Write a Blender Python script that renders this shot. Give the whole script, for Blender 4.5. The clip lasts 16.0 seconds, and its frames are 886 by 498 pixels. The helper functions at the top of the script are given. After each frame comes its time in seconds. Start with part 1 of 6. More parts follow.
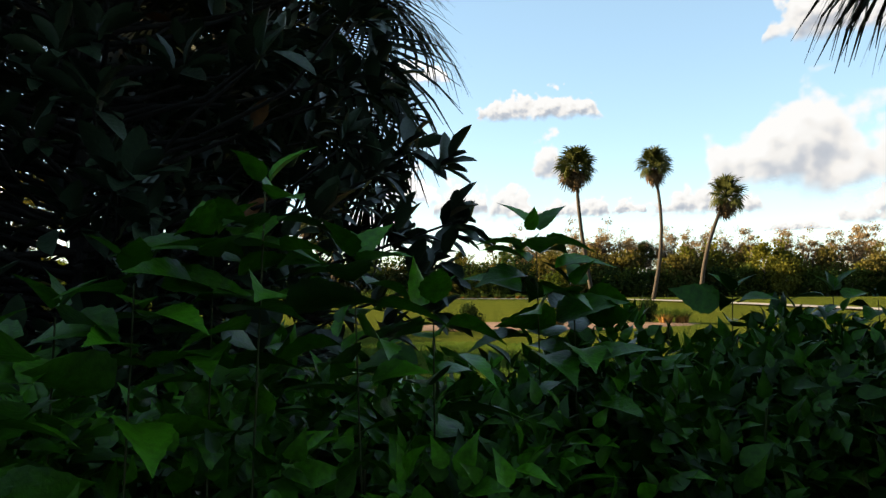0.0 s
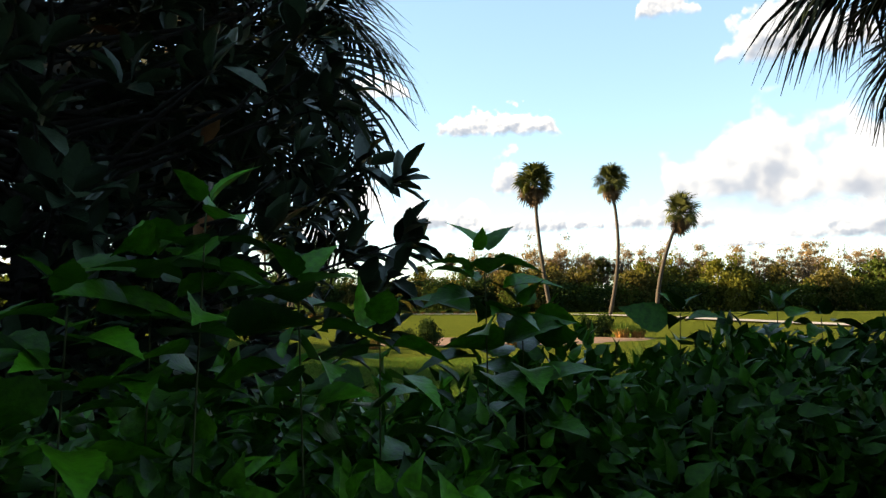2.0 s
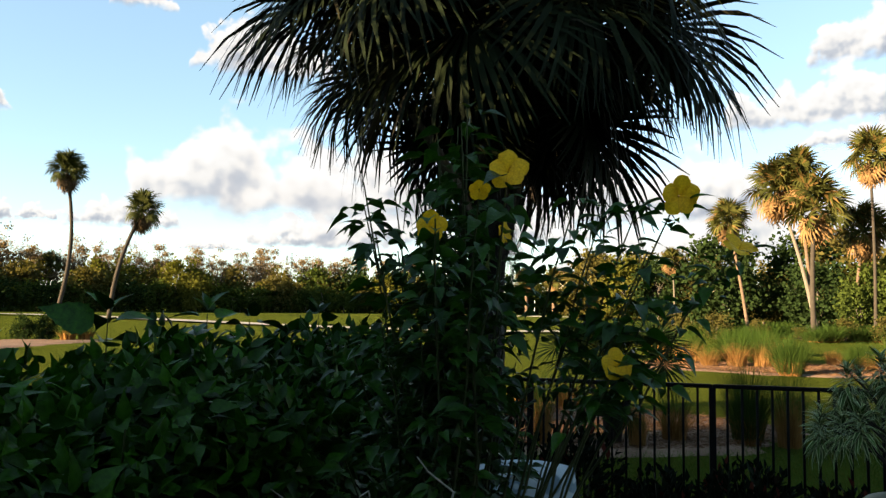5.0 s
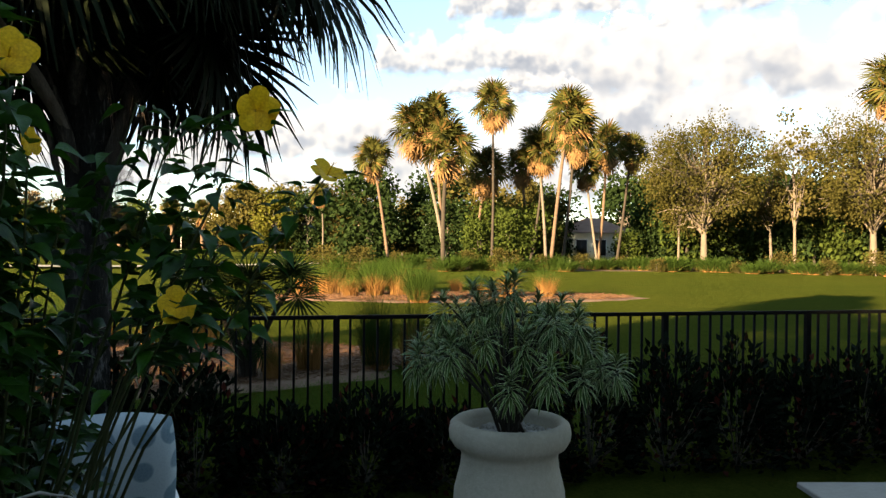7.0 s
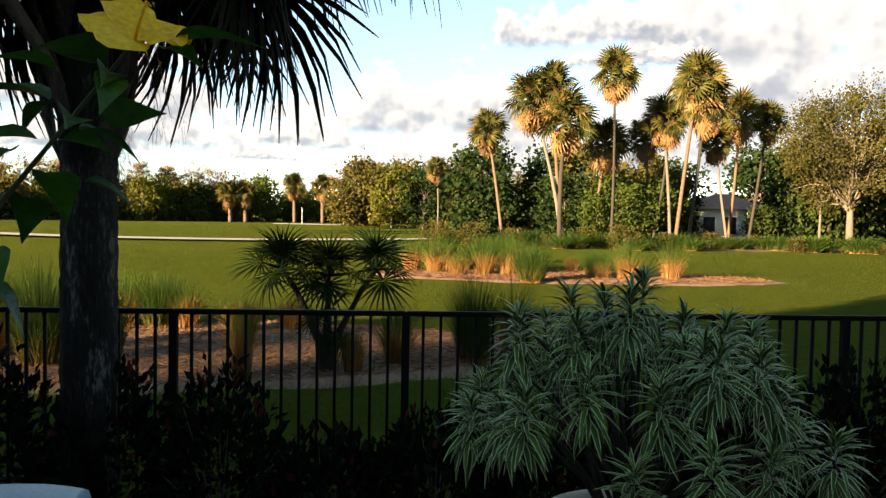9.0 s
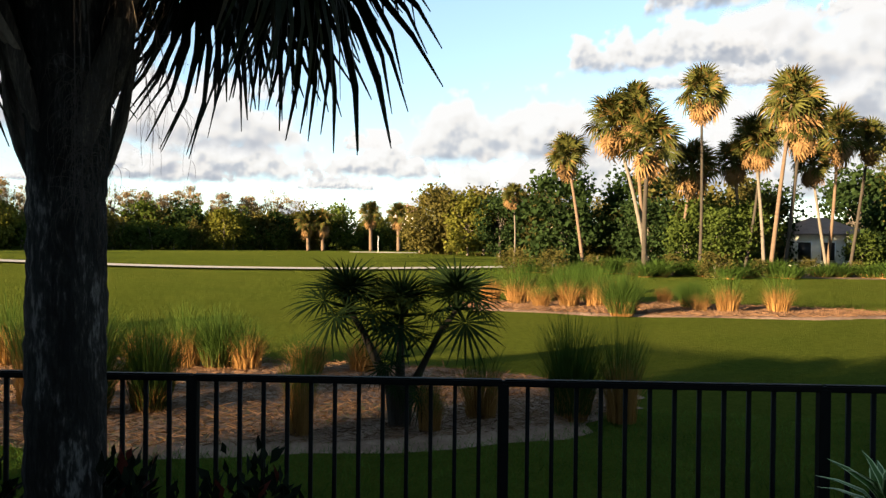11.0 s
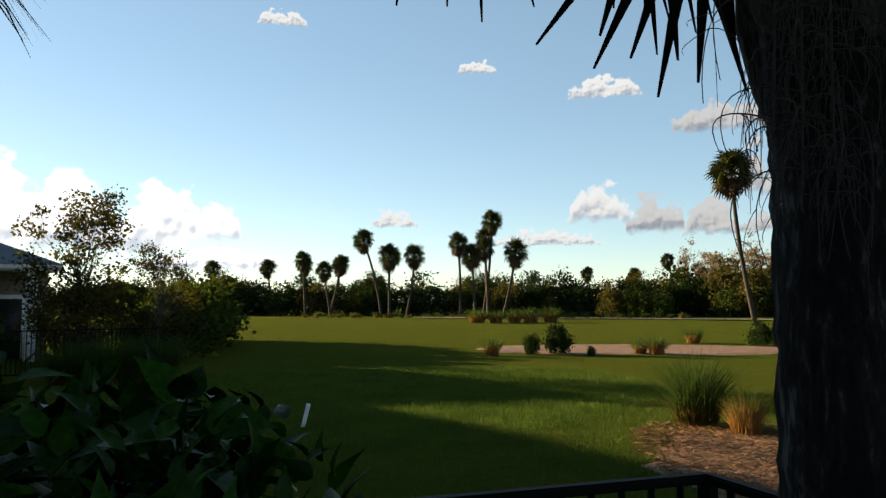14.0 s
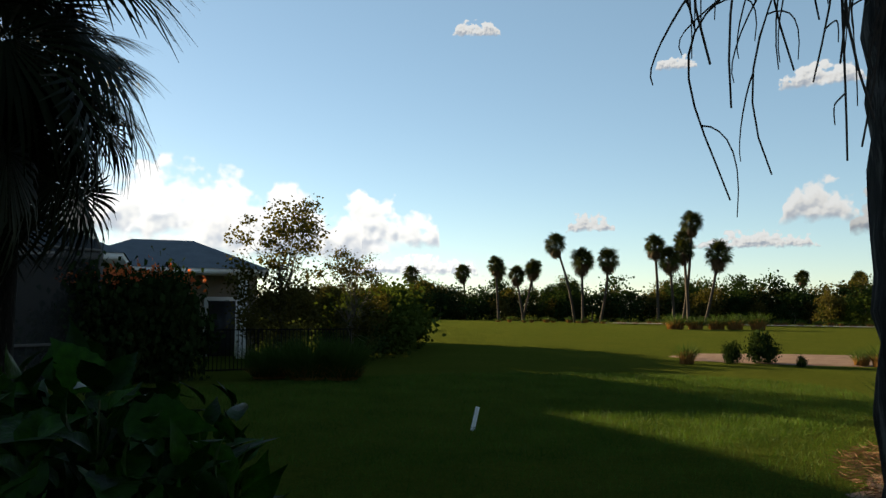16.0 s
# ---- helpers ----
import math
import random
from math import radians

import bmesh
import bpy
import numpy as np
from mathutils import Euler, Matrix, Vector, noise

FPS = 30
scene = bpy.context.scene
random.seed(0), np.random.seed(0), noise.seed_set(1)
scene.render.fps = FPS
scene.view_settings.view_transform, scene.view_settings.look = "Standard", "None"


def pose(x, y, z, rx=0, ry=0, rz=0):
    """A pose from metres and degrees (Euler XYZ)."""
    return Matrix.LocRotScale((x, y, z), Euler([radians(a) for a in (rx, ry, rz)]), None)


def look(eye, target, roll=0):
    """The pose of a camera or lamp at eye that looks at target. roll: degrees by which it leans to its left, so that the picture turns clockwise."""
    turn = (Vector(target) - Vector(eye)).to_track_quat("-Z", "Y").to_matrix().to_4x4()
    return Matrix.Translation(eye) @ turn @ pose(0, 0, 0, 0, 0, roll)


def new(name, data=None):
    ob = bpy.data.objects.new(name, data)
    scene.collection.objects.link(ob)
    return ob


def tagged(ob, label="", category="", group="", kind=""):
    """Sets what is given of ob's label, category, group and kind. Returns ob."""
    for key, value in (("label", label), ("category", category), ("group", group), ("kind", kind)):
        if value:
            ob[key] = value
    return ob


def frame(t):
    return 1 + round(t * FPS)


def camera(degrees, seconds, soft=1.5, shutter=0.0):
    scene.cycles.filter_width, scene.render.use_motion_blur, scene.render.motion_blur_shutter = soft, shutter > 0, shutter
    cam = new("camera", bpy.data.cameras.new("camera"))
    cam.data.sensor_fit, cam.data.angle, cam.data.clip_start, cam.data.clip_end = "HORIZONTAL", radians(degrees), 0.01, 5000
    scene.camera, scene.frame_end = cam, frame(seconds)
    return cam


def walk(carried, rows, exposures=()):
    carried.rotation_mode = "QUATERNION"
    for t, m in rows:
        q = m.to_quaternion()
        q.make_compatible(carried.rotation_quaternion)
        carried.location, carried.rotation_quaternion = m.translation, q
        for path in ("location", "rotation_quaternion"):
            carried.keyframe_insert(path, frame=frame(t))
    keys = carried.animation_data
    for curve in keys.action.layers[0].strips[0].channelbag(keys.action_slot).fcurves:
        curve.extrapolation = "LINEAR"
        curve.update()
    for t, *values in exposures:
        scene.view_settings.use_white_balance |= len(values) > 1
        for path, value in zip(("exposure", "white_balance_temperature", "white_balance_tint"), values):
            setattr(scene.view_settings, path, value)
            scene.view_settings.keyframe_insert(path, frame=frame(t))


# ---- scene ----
cam = camera(60.5, 16.0, soft=1.4)
PATH = [
    (0, (0.384, 0.329, 1.819), (0.359, 2.326, 1.921), -0.27),
    (0.5, (0.375, 0.333, 1.823), (0.130, 2.314, 1.950), -0.13),
    (1, (0.377, 0.336, 1.822), (0.068, 2.307, 1.967), -0.10),
    (1.5, (0.390, 0.327, 1.828), (0.236, 2.315, 1.980), -0.28),
    (2, (0.413, 0.336, 1.832), (0.494, 2.330, 1.973), -0.29),
    (2.5, (0.425, 0.328, 1.830), (0.730, 2.299, 1.976), -0.24),
    (3, (0.426, 0.335, 1.834), (0.924, 2.265, 1.995), -0.16),
    (3.5, (0.435, 0.325, 1.835), (1.131, 2.192, 1.997), -0.14),
    (4, (0.447, 0.320, 1.831), (1.345, 2.101, 1.984), 0.20),
    (4.5, (0.469, 0.304, 1.834), (1.583, 1.958, 1.989), 0.71),
    (5, (0.491, 0.291, 1.834), (1.811, 1.786, 1.983), 0.77),
    (5.2, (0.502, 0.283, 1.829), (1.904, 1.701, 1.976), 0.75),
    (7.3, (1.034, 0.308, 1.830), (2.888, 1.059, 1.806), 0.62),
    (7.5, (1.171, 0.344, 1.830), (3.023, 1.099, 1.808), 0.68),
    (8, (1.527, 0.449, 1.851), (3.355, 1.259, 1.801), 0.76),
    (8.5, (1.904, 0.584, 1.854), (3.672, 1.516, 1.774), 1.70),
    (8.7, (2.035, 0.638, 1.842), (3.773, 1.623, 1.757), 1.50),
    (10.8, (3.265, 1.588, 1.860), (4.874, 2.775, 1.825), 0.71),
    (11, (3.302, 1.605, 1.864), (4.894, 2.816, 1.849), 0.65),
    (11.5, (3.607, 1.785, 1.856), (5.036, 3.184, 1.862), 0.30),
    (12, (3.830, 1.984, 1.837), (5.060, 3.561, 1.865), -0.02),
    (12.5, (4.065, 2.383, 1.827), (5.002, 4.148, 1.901), -0.19),
    (13, (4.243, 2.700, 1.776), (4.652, 4.655, 1.893), -0.11),
    (13.5, (4.358, 2.949, 1.785), (4.227, 4.940, 1.926), -0.41),
    (14, (4.451, 3.180, 1.795), (3.931, 5.105, 1.947), -0.11),
    (14.5, (4.534, 3.334, 1.759), (3.665, 5.130, 1.898), -0.03),
    (15, (4.624, 3.498, 1.766), (3.518, 5.159, 1.901), 0.78),
    (15.5, (4.648, 3.607, 1.755), (3.500, 5.240, 1.888), 0.59),
    (16, (4.672, 3.693, 1.748), (3.681, 5.422, 1.912), 0.38),
]
EXPOSURES = [(0.0, 2.95, 6500, 10), (0.5, 3.33, 6500, 10), (1.5, 3.33, 6500, 10), (2.2, 3.08, 6500, 10), (3.0, 2.9, 6450, 10), (5.0, 3.02, 6500, 10), (8.0, 3.12, 6750, 11), (11.0, 2.93, 6450, 10), (13.0, 2.72, 6450, 10), (14.5, 2.16, 6350, 9), (16.0, 2.1, 6350, 8)]
walk(cam, [(t, look(eye, target, roll)) for t, eye, target, roll in PATH], EXPOSURES)

# ---- daylight: low late sun from the west, thin cloud ----
SUN_ELEV, SUN_TO = 11.0, Vector((-0.968, 0.25, 0))
world = bpy.data.worlds.new("world")
scene.world = world
world.use_nodes = True
wn = world.node_tree
wn.nodes.clear()
sky = wn.nodes.new("ShaderNodeTexSky")
sky.sky_type, sky.sun_disc = "NISHITA", False
sky.sun_elevation = radians(SUN_ELEV)
sky.sun_rotation = math.atan2(SUN_TO.x, SUN_TO.y)
sky.air_density, sky.dust_density, sky.ozone_density = 0.82, 0.08, 0.7
bg = wn.nodes.new("ShaderNodeBackground")
bg.inputs["Strength"].default_value = 0.05
wo = wn.nodes.new("ShaderNodeOutputWorld")
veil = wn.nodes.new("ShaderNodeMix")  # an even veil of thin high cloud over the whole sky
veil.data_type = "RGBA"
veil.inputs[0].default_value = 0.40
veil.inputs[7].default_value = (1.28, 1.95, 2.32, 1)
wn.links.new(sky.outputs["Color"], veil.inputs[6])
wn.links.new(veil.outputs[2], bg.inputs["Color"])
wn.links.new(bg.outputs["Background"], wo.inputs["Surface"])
sun_data = bpy.data.lights.new("sun", "SUN")
sun_data.energy, sun_data.angle, sun_data.color = 5.0, radians(0.6), (1.0, 0.75, 0.44)
sun = new("sun", sun_data)
e = radians(SUN_ELEV)
sun_dir = (SUN_TO.normalized() * math.cos(e) + Vector((0, 0, math.sin(e))))
sun.matrix_world = look(sun_dir * 60, (0, 0, 0))


# ---- mesh tools ----
def mesh_np(name, verts, faces, smooth=False):
    """A mesh from arrays of corners and of faces with equally many corners."""
    verts, faces = np.asarray(verts, np.float32), np.asarray(faces, np.int32)
    me = bpy.data.meshes.new(name)
    n, k = faces.shape
    me.vertices.add(len(verts))
    me.vertices.foreach_set("co", verts.ravel())
    me.loops.add(n * k)
    me.loops.foreach_set("vertex_index", faces.ravel())
    me.polygons.add(n)
    me.polygons.foreach_set("loop_start", np.arange(n, dtype=np.int32) * k)
    if smooth:
        me.polygons.foreach_set("use_smooth", np.ones(n, bool))
    me.update(calc_edges=True)
    return me


class Heap:
    """Gathers pieces made of quads into one mesh."""

    def __init__(self):
        self.v, self.f, self.n = [], [], 0

    def add(self, v, f):
        v, f = np.asarray(v, float), np.asarray(f, int)
        self.v.append(v)
        self.f.append(f + self.n)
        self.n += len(v)
        return self

    def mesh(self, name, smooth=False):
        return mesh_np(name, np.concatenate(self.v), np.concatenate(self.f), smooth)


def part(name, data, material, parent, label="", m=None):
    """Links a mesh (or bmesh or Heap) as one object under a thing or part."""
    if isinstance(data, Heap):
        data = data.mesh(name)
    if isinstance(data, bmesh.types.BMesh):
        me = bpy.data.meshes.new(name)
        data.to_mesh(me)
        data.free()
        data = me
    if material is not None and not data.materials:
        data.materials.append(material)
    ob = new(name, data)
    if parent is not None:
        ob.parent = parent
    if m is not None:
        ob.matrix_basis = m
    if label:
        ob["label"] = label
    return ob


def thing(name, x, y, z, label, category, group="", rz=0.0, kind=""):
    ob = new(name)
    ob.empty_display_size = 0.1
    ob.matrix_basis = pose(x, y, z, 0, 0, rz)
    return tagged(ob, label, category, group, kind)


def tube(points, radii, sides=8, cap=True):
    """Quads of a tube along points."""
    p = np.asarray(points, float)
    r = np.broadcast_to(np.asarray(radii, float), (len(p),))
    d = np.gradient(p, axis=0)
    d /= np.maximum(np.linalg.norm(d, axis=1), 1e-9)[:, None]
    ref = np.where(np.abs(d[:, 2:3]) > 0.9, np.array([[1.0, 0, 0]]), np.array([[0, 0, 1.0]]))
    a = np.cross(d, ref)
    a /= np.linalg.norm(a, axis=1)[:, None]
    b = np.cross(d, a)
    th = np.linspace(0, 2 * np.pi, sides, endpoint=False)
    v = p[:, None] + r[:, None, None] * (a[:, None] * np.cos(th)[None, :, None] + b[:, None] * np.sin(th)[None, :, None])
    v = v.reshape(-1, 3)
    f = []
    for i in range(len(p) - 1):
        for j in range(sides):
            k = (j + 1) % sides
            f.append((i * sides + j, (i + 1) * sides + j, (i + 1) * sides + k, i * sides + k))
    if cap and sides % 2 == 0:
        for base in (0, (len(p) - 1) * sides):
            for j in range(sides // 2 - 1):
                f.append((base + j, base + j + 1, base + sides - 2 - j, base + sides - 1 - j))
    return v, np.array(f)


def box(x0, y0, z0, x1, y1, z1):
    v = [(x, y, z) for z in (z0, z1) for x, y in ((x0, y0), (x1, y0), (x1, y1), (x0, y1))]
    return np.array(v, float), np.array([(3, 2, 1, 0), (4, 5, 6, 7), (0, 1, 5, 4), (1, 2, 6, 5), (2, 3, 7, 6), (3, 0, 4, 7)])


def bevel_box(x0, y0, z0, x1, y1, z1, b=0.01, seg=2):
    bm = bmesh.new()
    bmesh.ops.create_cube(bm, size=1)
    for v in bm.verts:
        v.co = Vector(((x0 + x1) / 2 + v.co.x * (x1 - x0), (y0 + y1) / 2 + v.co.y * (y1 - y0), (z0 + z1) / 2 + v.co.z * (z1 - z0)))
    bmesh.ops.bevel(bm, geom=bm.edges[:], offset=b, segments=seg, affect="EDGES")
    return bm


def frames_from(d, up):
    """Turns whose y axis is d and whose z axis is near up."""
    d = d / np.maximum(np.linalg.norm(d, axis=1), 1e-9)[:, None]
    x = np.cross(d, up)
    n = np.linalg.norm(x, axis=1)
    x = np.where((n < 1e-3)[:, None], np.array([[1.0, 0, 0]]), x / np.maximum(n, 1e-9)[:, None])
    z = np.cross(x, d)
    return np.stack([x, d, z], axis=2)


def scatter(heap, template, turns, scales, places):
    """Adds one copy of the template for each turn, scale and place."""
    tv, tf = template
    s = np.asarray(scales, float)
    s = s[:, None, None] if s.ndim == 1 else s[:, None, :]
    v = np.einsum("nij,nkj->nki", turns, tv[None] * s) + places[:, None]
    n = len(places)
    f = tf[None] + (np.arange(n) * len(tv))[:, None, None]
    heap.add(v.reshape(-1, 3), f.reshape(-1, tf.shape[1]))
    return heap


def leaf(width, rows, droop=0.25, fold=0.12):
    """A pointed leaf of length 1 along y, folded along its rib. rows: (t, share of the width)."""
    v, f = [], []
    for t, w in rows:
        z = -droop * t * t
        hw = width * w / 2
        v += [(-hw, t, z + fold * hw * 2), (0, t, z), (hw, t, z + fold * hw * 2)]
    for i in range(len(rows) - 1):
        a = 3 * i
        f += [(a, a + 1, a + 4, a + 3), (a + 1, a + 2, a + 5, a + 4)]
    return np.array(v), np.array(f)


LEAF_BROAD = leaf(0.54, [(0, 0.05), (0.1, 0.62), (0.3, 1.0), (0.54, 0.78), (0.78, 0.32), (1, 0.02)], 0.36, 0.18)
LEAF_FINE = leaf(0.58, [(0, 0.05), (0.06, 0.45), (0.16, 0.85), (0.32, 1.0), (0.5, 0.84), (0.7, 0.48), (0.86, 0.2), (1, 0.02)], 0.4, 0.2)
LEAF_TOOTHED = leaf(0.66, [(0, 0.04), (0.06, 0.5), (0.13, 0.84), (0.19, 0.82), (0.27, 1.0), (0.34, 0.92), (0.43, 0.94), (0.5, 0.78), (0.6, 0.74), (0.67, 0.54), (0.76, 0.46), (0.84, 0.24), (1, 0.02)], 0.34, 0.17)
LEAF_OVAL = leaf(0.42, [(0, 0.06), (0.3, 0.8), (0.6, 1.0), (0.88, 0.55), (1, 0.05)], 0.15, 0.22)
LEAF_LANCE = leaf(0.21, [(0, 0.3), (0.4, 1.0), (0.75, 0.7), (1, 0.03)], 0.75, 0.15)
LEAF_SMALL = leaf(0.5, [(0, 0.05), (0.45, 1.0), (1, 0.03)], 0.2, 0.12)
LEAF_FAR = (np.array([(0, 0, 0), (0.44, 0.45, 0.05), (0, 1, -0.12), (-0.44, 0.45, 0.05)]), np.array([(0, 1, 2, 3)]))
LEAF_CARD = leaf(0.75, [(0, 0.3), (0.5, 1.0), (1, 0.15)], 0.35, 0.2)


def unit(rng, n):
    d = rng.normal(size=(n, 3))
    return d / np.linalg.norm(d, axis=1)[:, None]


# ---- materials ----
def material(name, rough=0.6, spec=0.5):
    m = bpy.data.materials.new(name)
    m.use_nodes = True
    nt = m.node_tree
    b = nt.nodes["Principled BSDF"]
    b.inputs["Roughness"].default_value = rough
    b.inputs["Specular IOR Level"].default_value = spec
    return m, nt, b


def node(nt, kind, **values):
    n = nt.nodes.new(kind)
    for k, v in values.items():
        n.inputs[k].default_value = v
    return n


def ramp(nt, fac, stops):
    r = nt.nodes.new("ShaderNodeValToRGB")
    while len(r.color_ramp.elements) < len(stops):
        r.color_ramp.elements.new(0.5)
    for el, (p, c) in zip(r.color_ramp.elements, stops):
        el.position, el.color = p, (*c, 1)
    nt.links.new(fac, r.inputs["Fac"])
    return r.outputs["Color"]


def coords(nt, kind="Object", scale=(1, 1, 1)):
    tc = nt.nodes.new("ShaderNodeTexCoord")
    mp = nt.nodes.new("ShaderNodeMapping")
    mp.inputs["Scale"].default_value = scale
    nt.links.new(tc.outputs[kind], mp.inputs["Vector"])
    return mp.outputs["Vector"]


def noise_tex(nt, vec, scale, detail=4, rough=0.55):
    n = node(nt, "ShaderNodeTexNoise", Scale=scale, Detail=detail, Roughness=rough)
    nt.links.new(vec, n.inputs["Vector"])
    return n.outputs["Fac"]


def bump(nt, height, b, strength=0.4, distance=0.02):
    n = node(nt, "ShaderNodeBump", Strength=strength, Distance=distance)
    nt.links.new(height, n.inputs["Height"])
    nt.links.new(n.outputs["Normal"], b.inputs["Normal"])


def mix(nt, fac, a, b, blend="MIX"):
    n = nt.nodes.new("ShaderNodeMix")
    n.data_type, n.blend_type = "RGBA", blend
    for value, socket in ((fac, n.inputs[0]), (a, n.inputs[6]), (b, n.inputs[7])):
        if isinstance(value, (int, float)):
            socket.default_value = value
        elif isinstance(value, tuple):
            socket.default_value = (*value, 1)
        else:
            nt.links.new(value, socket)
    return n.outputs[2]


def foliage(name, dark, light, rough=0.45, through_light=0.3, patch=1.5, odd=None, odd_share=0.0, gloss=0.12, blotch=0.5, detail=0.0):
    """Leaves: each island takes its own tone, and light passes through thin blades."""
    m, nt, b = material(name, rough, gloss)
    geo = nt.nodes.new("ShaderNodeNewGeometry")
    stops = [(0.0, dark), (1.0, light)]
    if odd:
        stops = [(0.0, dark), (1.0 - odd_share, light), (min(1.0 - odd_share + 0.01, 1.0), odd)]
    tone = ramp(nt, geo.outputs["Random Per Island"], stops)
    big = noise_tex(nt, coords(nt), patch, 3)
    col = mix(nt, blotch, tone, ramp(nt, big, [(0.3, tuple(c * 0.65 for c in dark)), (0.7, tuple(min(1, c * 1.25) for c in light))]))
    if detail:
        fine = noise_tex(nt, coords(nt), 55.0, 4, 0.6)
        col = mix(nt, 1.0, col, ramp(nt, fine, [(0.3, (1 - detail,) * 3), (0.65, (1.0, 1.0, 1.0))]), "MULTIPLY")
        bump(nt, fine, b, 0.5, 0.006)
    nt.links.new(col, b.inputs["Base Color"])
    tr = nt.nodes.new("ShaderNodeBsdfTranslucent")
    nt.links.new(mix(nt, 1.0, col, (1.0, 1.0, 0.45), "MULTIPLY"), tr.inputs["Color"])
    mx = nt.nodes.new("ShaderNodeMixShader")
    mx.inputs["Fac"].default_value = through_light
    nt.links.new(b.outputs["BSDF"], mx.inputs[1])
    nt.links.new(tr.outputs["BSDF"], mx.inputs[2])
    nt.links.new(mx.outputs["Shader"], nt.nodes["Material Output"].inputs["Surface"])
    return m


def mottled(name, stops, scale=4.0, rough=0.8, bump_strength=0.4, bump_distance=0.01, stretch=(1, 1, 1), fine=30.0, metal=0.0, spec=0.12):
    """A surface with large mottling and a fine grain."""
    m, nt, b = material(name, rough, spec)
    b.inputs["Metallic"].default_value = metal
    vec = coords(nt, "Object", stretch)
    big, small = noise_tex(nt, vec, scale, 5), noise_tex(nt, vec, fine, 6, 0.65)
    n = nt.nodes.new("ShaderNodeMath")
    n.operation, n.use_clamp = "MULTIPLY_ADD", True
    nt.links.new(small, n.inputs[0])
    n.inputs[1].default_value = 0.5
    sub = nt.nodes.new("ShaderNodeMath")
    sub.operation = "MULTIPLY"
    nt.links.new(big, sub.inputs[0])
    sub.inputs[1].default_value = 0.55
    nt.links.new(sub.outputs[0], n.inputs[2])
    nt.links.new(ramp(nt, n.outputs[0], stops), b.inputs["Base Color"])
    bump(nt, small, b, bump_strength, bump_distance)
    return m


def grass_blades(name, low, mid, high, z_low, z_high):
    """Ornamental grass: straw at the foot, green above."""
    m, nt, b = material(name, 0.7, 0.05)
    tc = nt.nodes.new("ShaderNodeTexCoord")
    sep = nt.nodes.new("ShaderNodeSeparateXYZ")
    nt.links.new(tc.outputs["Object"], sep.inputs[0])
    geo = nt.nodes.new("ShaderNodeNewGeometry")
    jit = nt.nodes.new("ShaderNodeMath")
    jit.operation = "MULTIPLY_ADD"
    nt.links.new(geo.outputs["Random Per Island"], jit.inputs[0])
    jit.inputs[1].default_value = 0.35
    nt.links.new(sep.outputs["Z"], jit.inputs[2])
    rng = node(nt, "ShaderNodeMapRange")
    rng.inputs["From Min"].default_value, rng.inputs["From Max"].default_value = z_low + 0.15, z_high + 0.15
    nt.links.new(jit.outputs[0], rng.inputs["Value"])
    col = ramp(nt, rng.outputs[0], [(0.0, low), (0.45, mid), (1.0, high)])
    nt.links.new(col, b.inputs["Base Color"])
    tr = nt.nodes.new("ShaderNodeBsdfTranslucent")
    nt.links.new(col, tr.inputs["Color"])
    mx = nt.nodes.new("ShaderNodeMixShader")
    mx.inputs["Fac"].default_value = 0.35
    nt.links.new(b.outputs["BSDF"], mx.inputs[1])
    nt.links.new(tr.outputs["BSDF"], mx.inputs[2])
    nt.links.new(mx.outputs["Shader"], nt.nodes["Material Output"].inputs["Surface"])
    return m


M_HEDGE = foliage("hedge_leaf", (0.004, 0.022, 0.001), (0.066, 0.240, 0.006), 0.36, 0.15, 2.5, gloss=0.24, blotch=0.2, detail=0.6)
# the hedge leaf again in two darker tones, shade put into the colour
M_HEDGE_SHADED = foliage("shaded_hedge_leaf", (0.002, 0.013, 0.001), (0.024, 0.080, 0.004), 0.42, 0.10, 2.5, gloss=0.09, blotch=0.2, detail=0.6)
M_HEDGE_HALF_SHADED = foliage("half_shaded_hedge_leaf", (0.003, 0.017, 0.001), (0.042, 0.140, 0.005), 0.40, 0.12, 2.5, gloss=0.15, blotch=0.2, detail=0.6)
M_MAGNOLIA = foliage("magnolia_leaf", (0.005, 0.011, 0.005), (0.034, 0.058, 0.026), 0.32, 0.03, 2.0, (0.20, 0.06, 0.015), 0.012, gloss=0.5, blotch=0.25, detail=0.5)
M_HIBISCUS = foliage("hibiscus_leaf", (0.006, 0.030, 0.005), (0.036, 0.110, 0.007), 0.38, 0.28, 3.0, gloss=0.25, blotch=0.3, detail=0.5)
M_FENCE_SHRUB = foliage("shrub_leaf", (0.003, 0.005, 0.003), (0.008, 0.012, 0.006), 0.6, 0.05, 3.0, (0.10, 0.016, 0.012), 0.08, gloss=0.02)
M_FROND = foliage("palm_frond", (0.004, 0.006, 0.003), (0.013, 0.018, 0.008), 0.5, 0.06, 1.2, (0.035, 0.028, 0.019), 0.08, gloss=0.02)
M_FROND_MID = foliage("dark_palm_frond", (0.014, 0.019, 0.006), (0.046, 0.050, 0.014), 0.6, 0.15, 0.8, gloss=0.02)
M_FROND_BROWN = mottled("brown_frond", [(0.2, (0.022, 0.014, 0.007)), (0.8, (0.075, 0.047, 0.022))], 5, 0.85)
M_FROND_DRY = mottled("dry_frond", [(0.2, (0.060, 0.032, 0.012)), (0.8, (0.20, 0.115, 0.048))], 5, 0.85)
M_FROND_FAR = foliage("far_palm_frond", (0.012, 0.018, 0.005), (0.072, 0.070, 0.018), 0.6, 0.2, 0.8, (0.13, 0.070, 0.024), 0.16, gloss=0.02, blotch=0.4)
M_TREE_OLIVE = foliage("olive_foliage", (0.028, 0.028, 0.008), (0.078, 0.066, 0.020), 0.7, 0.3, 0.5, gloss=0.0, blotch=0.65)
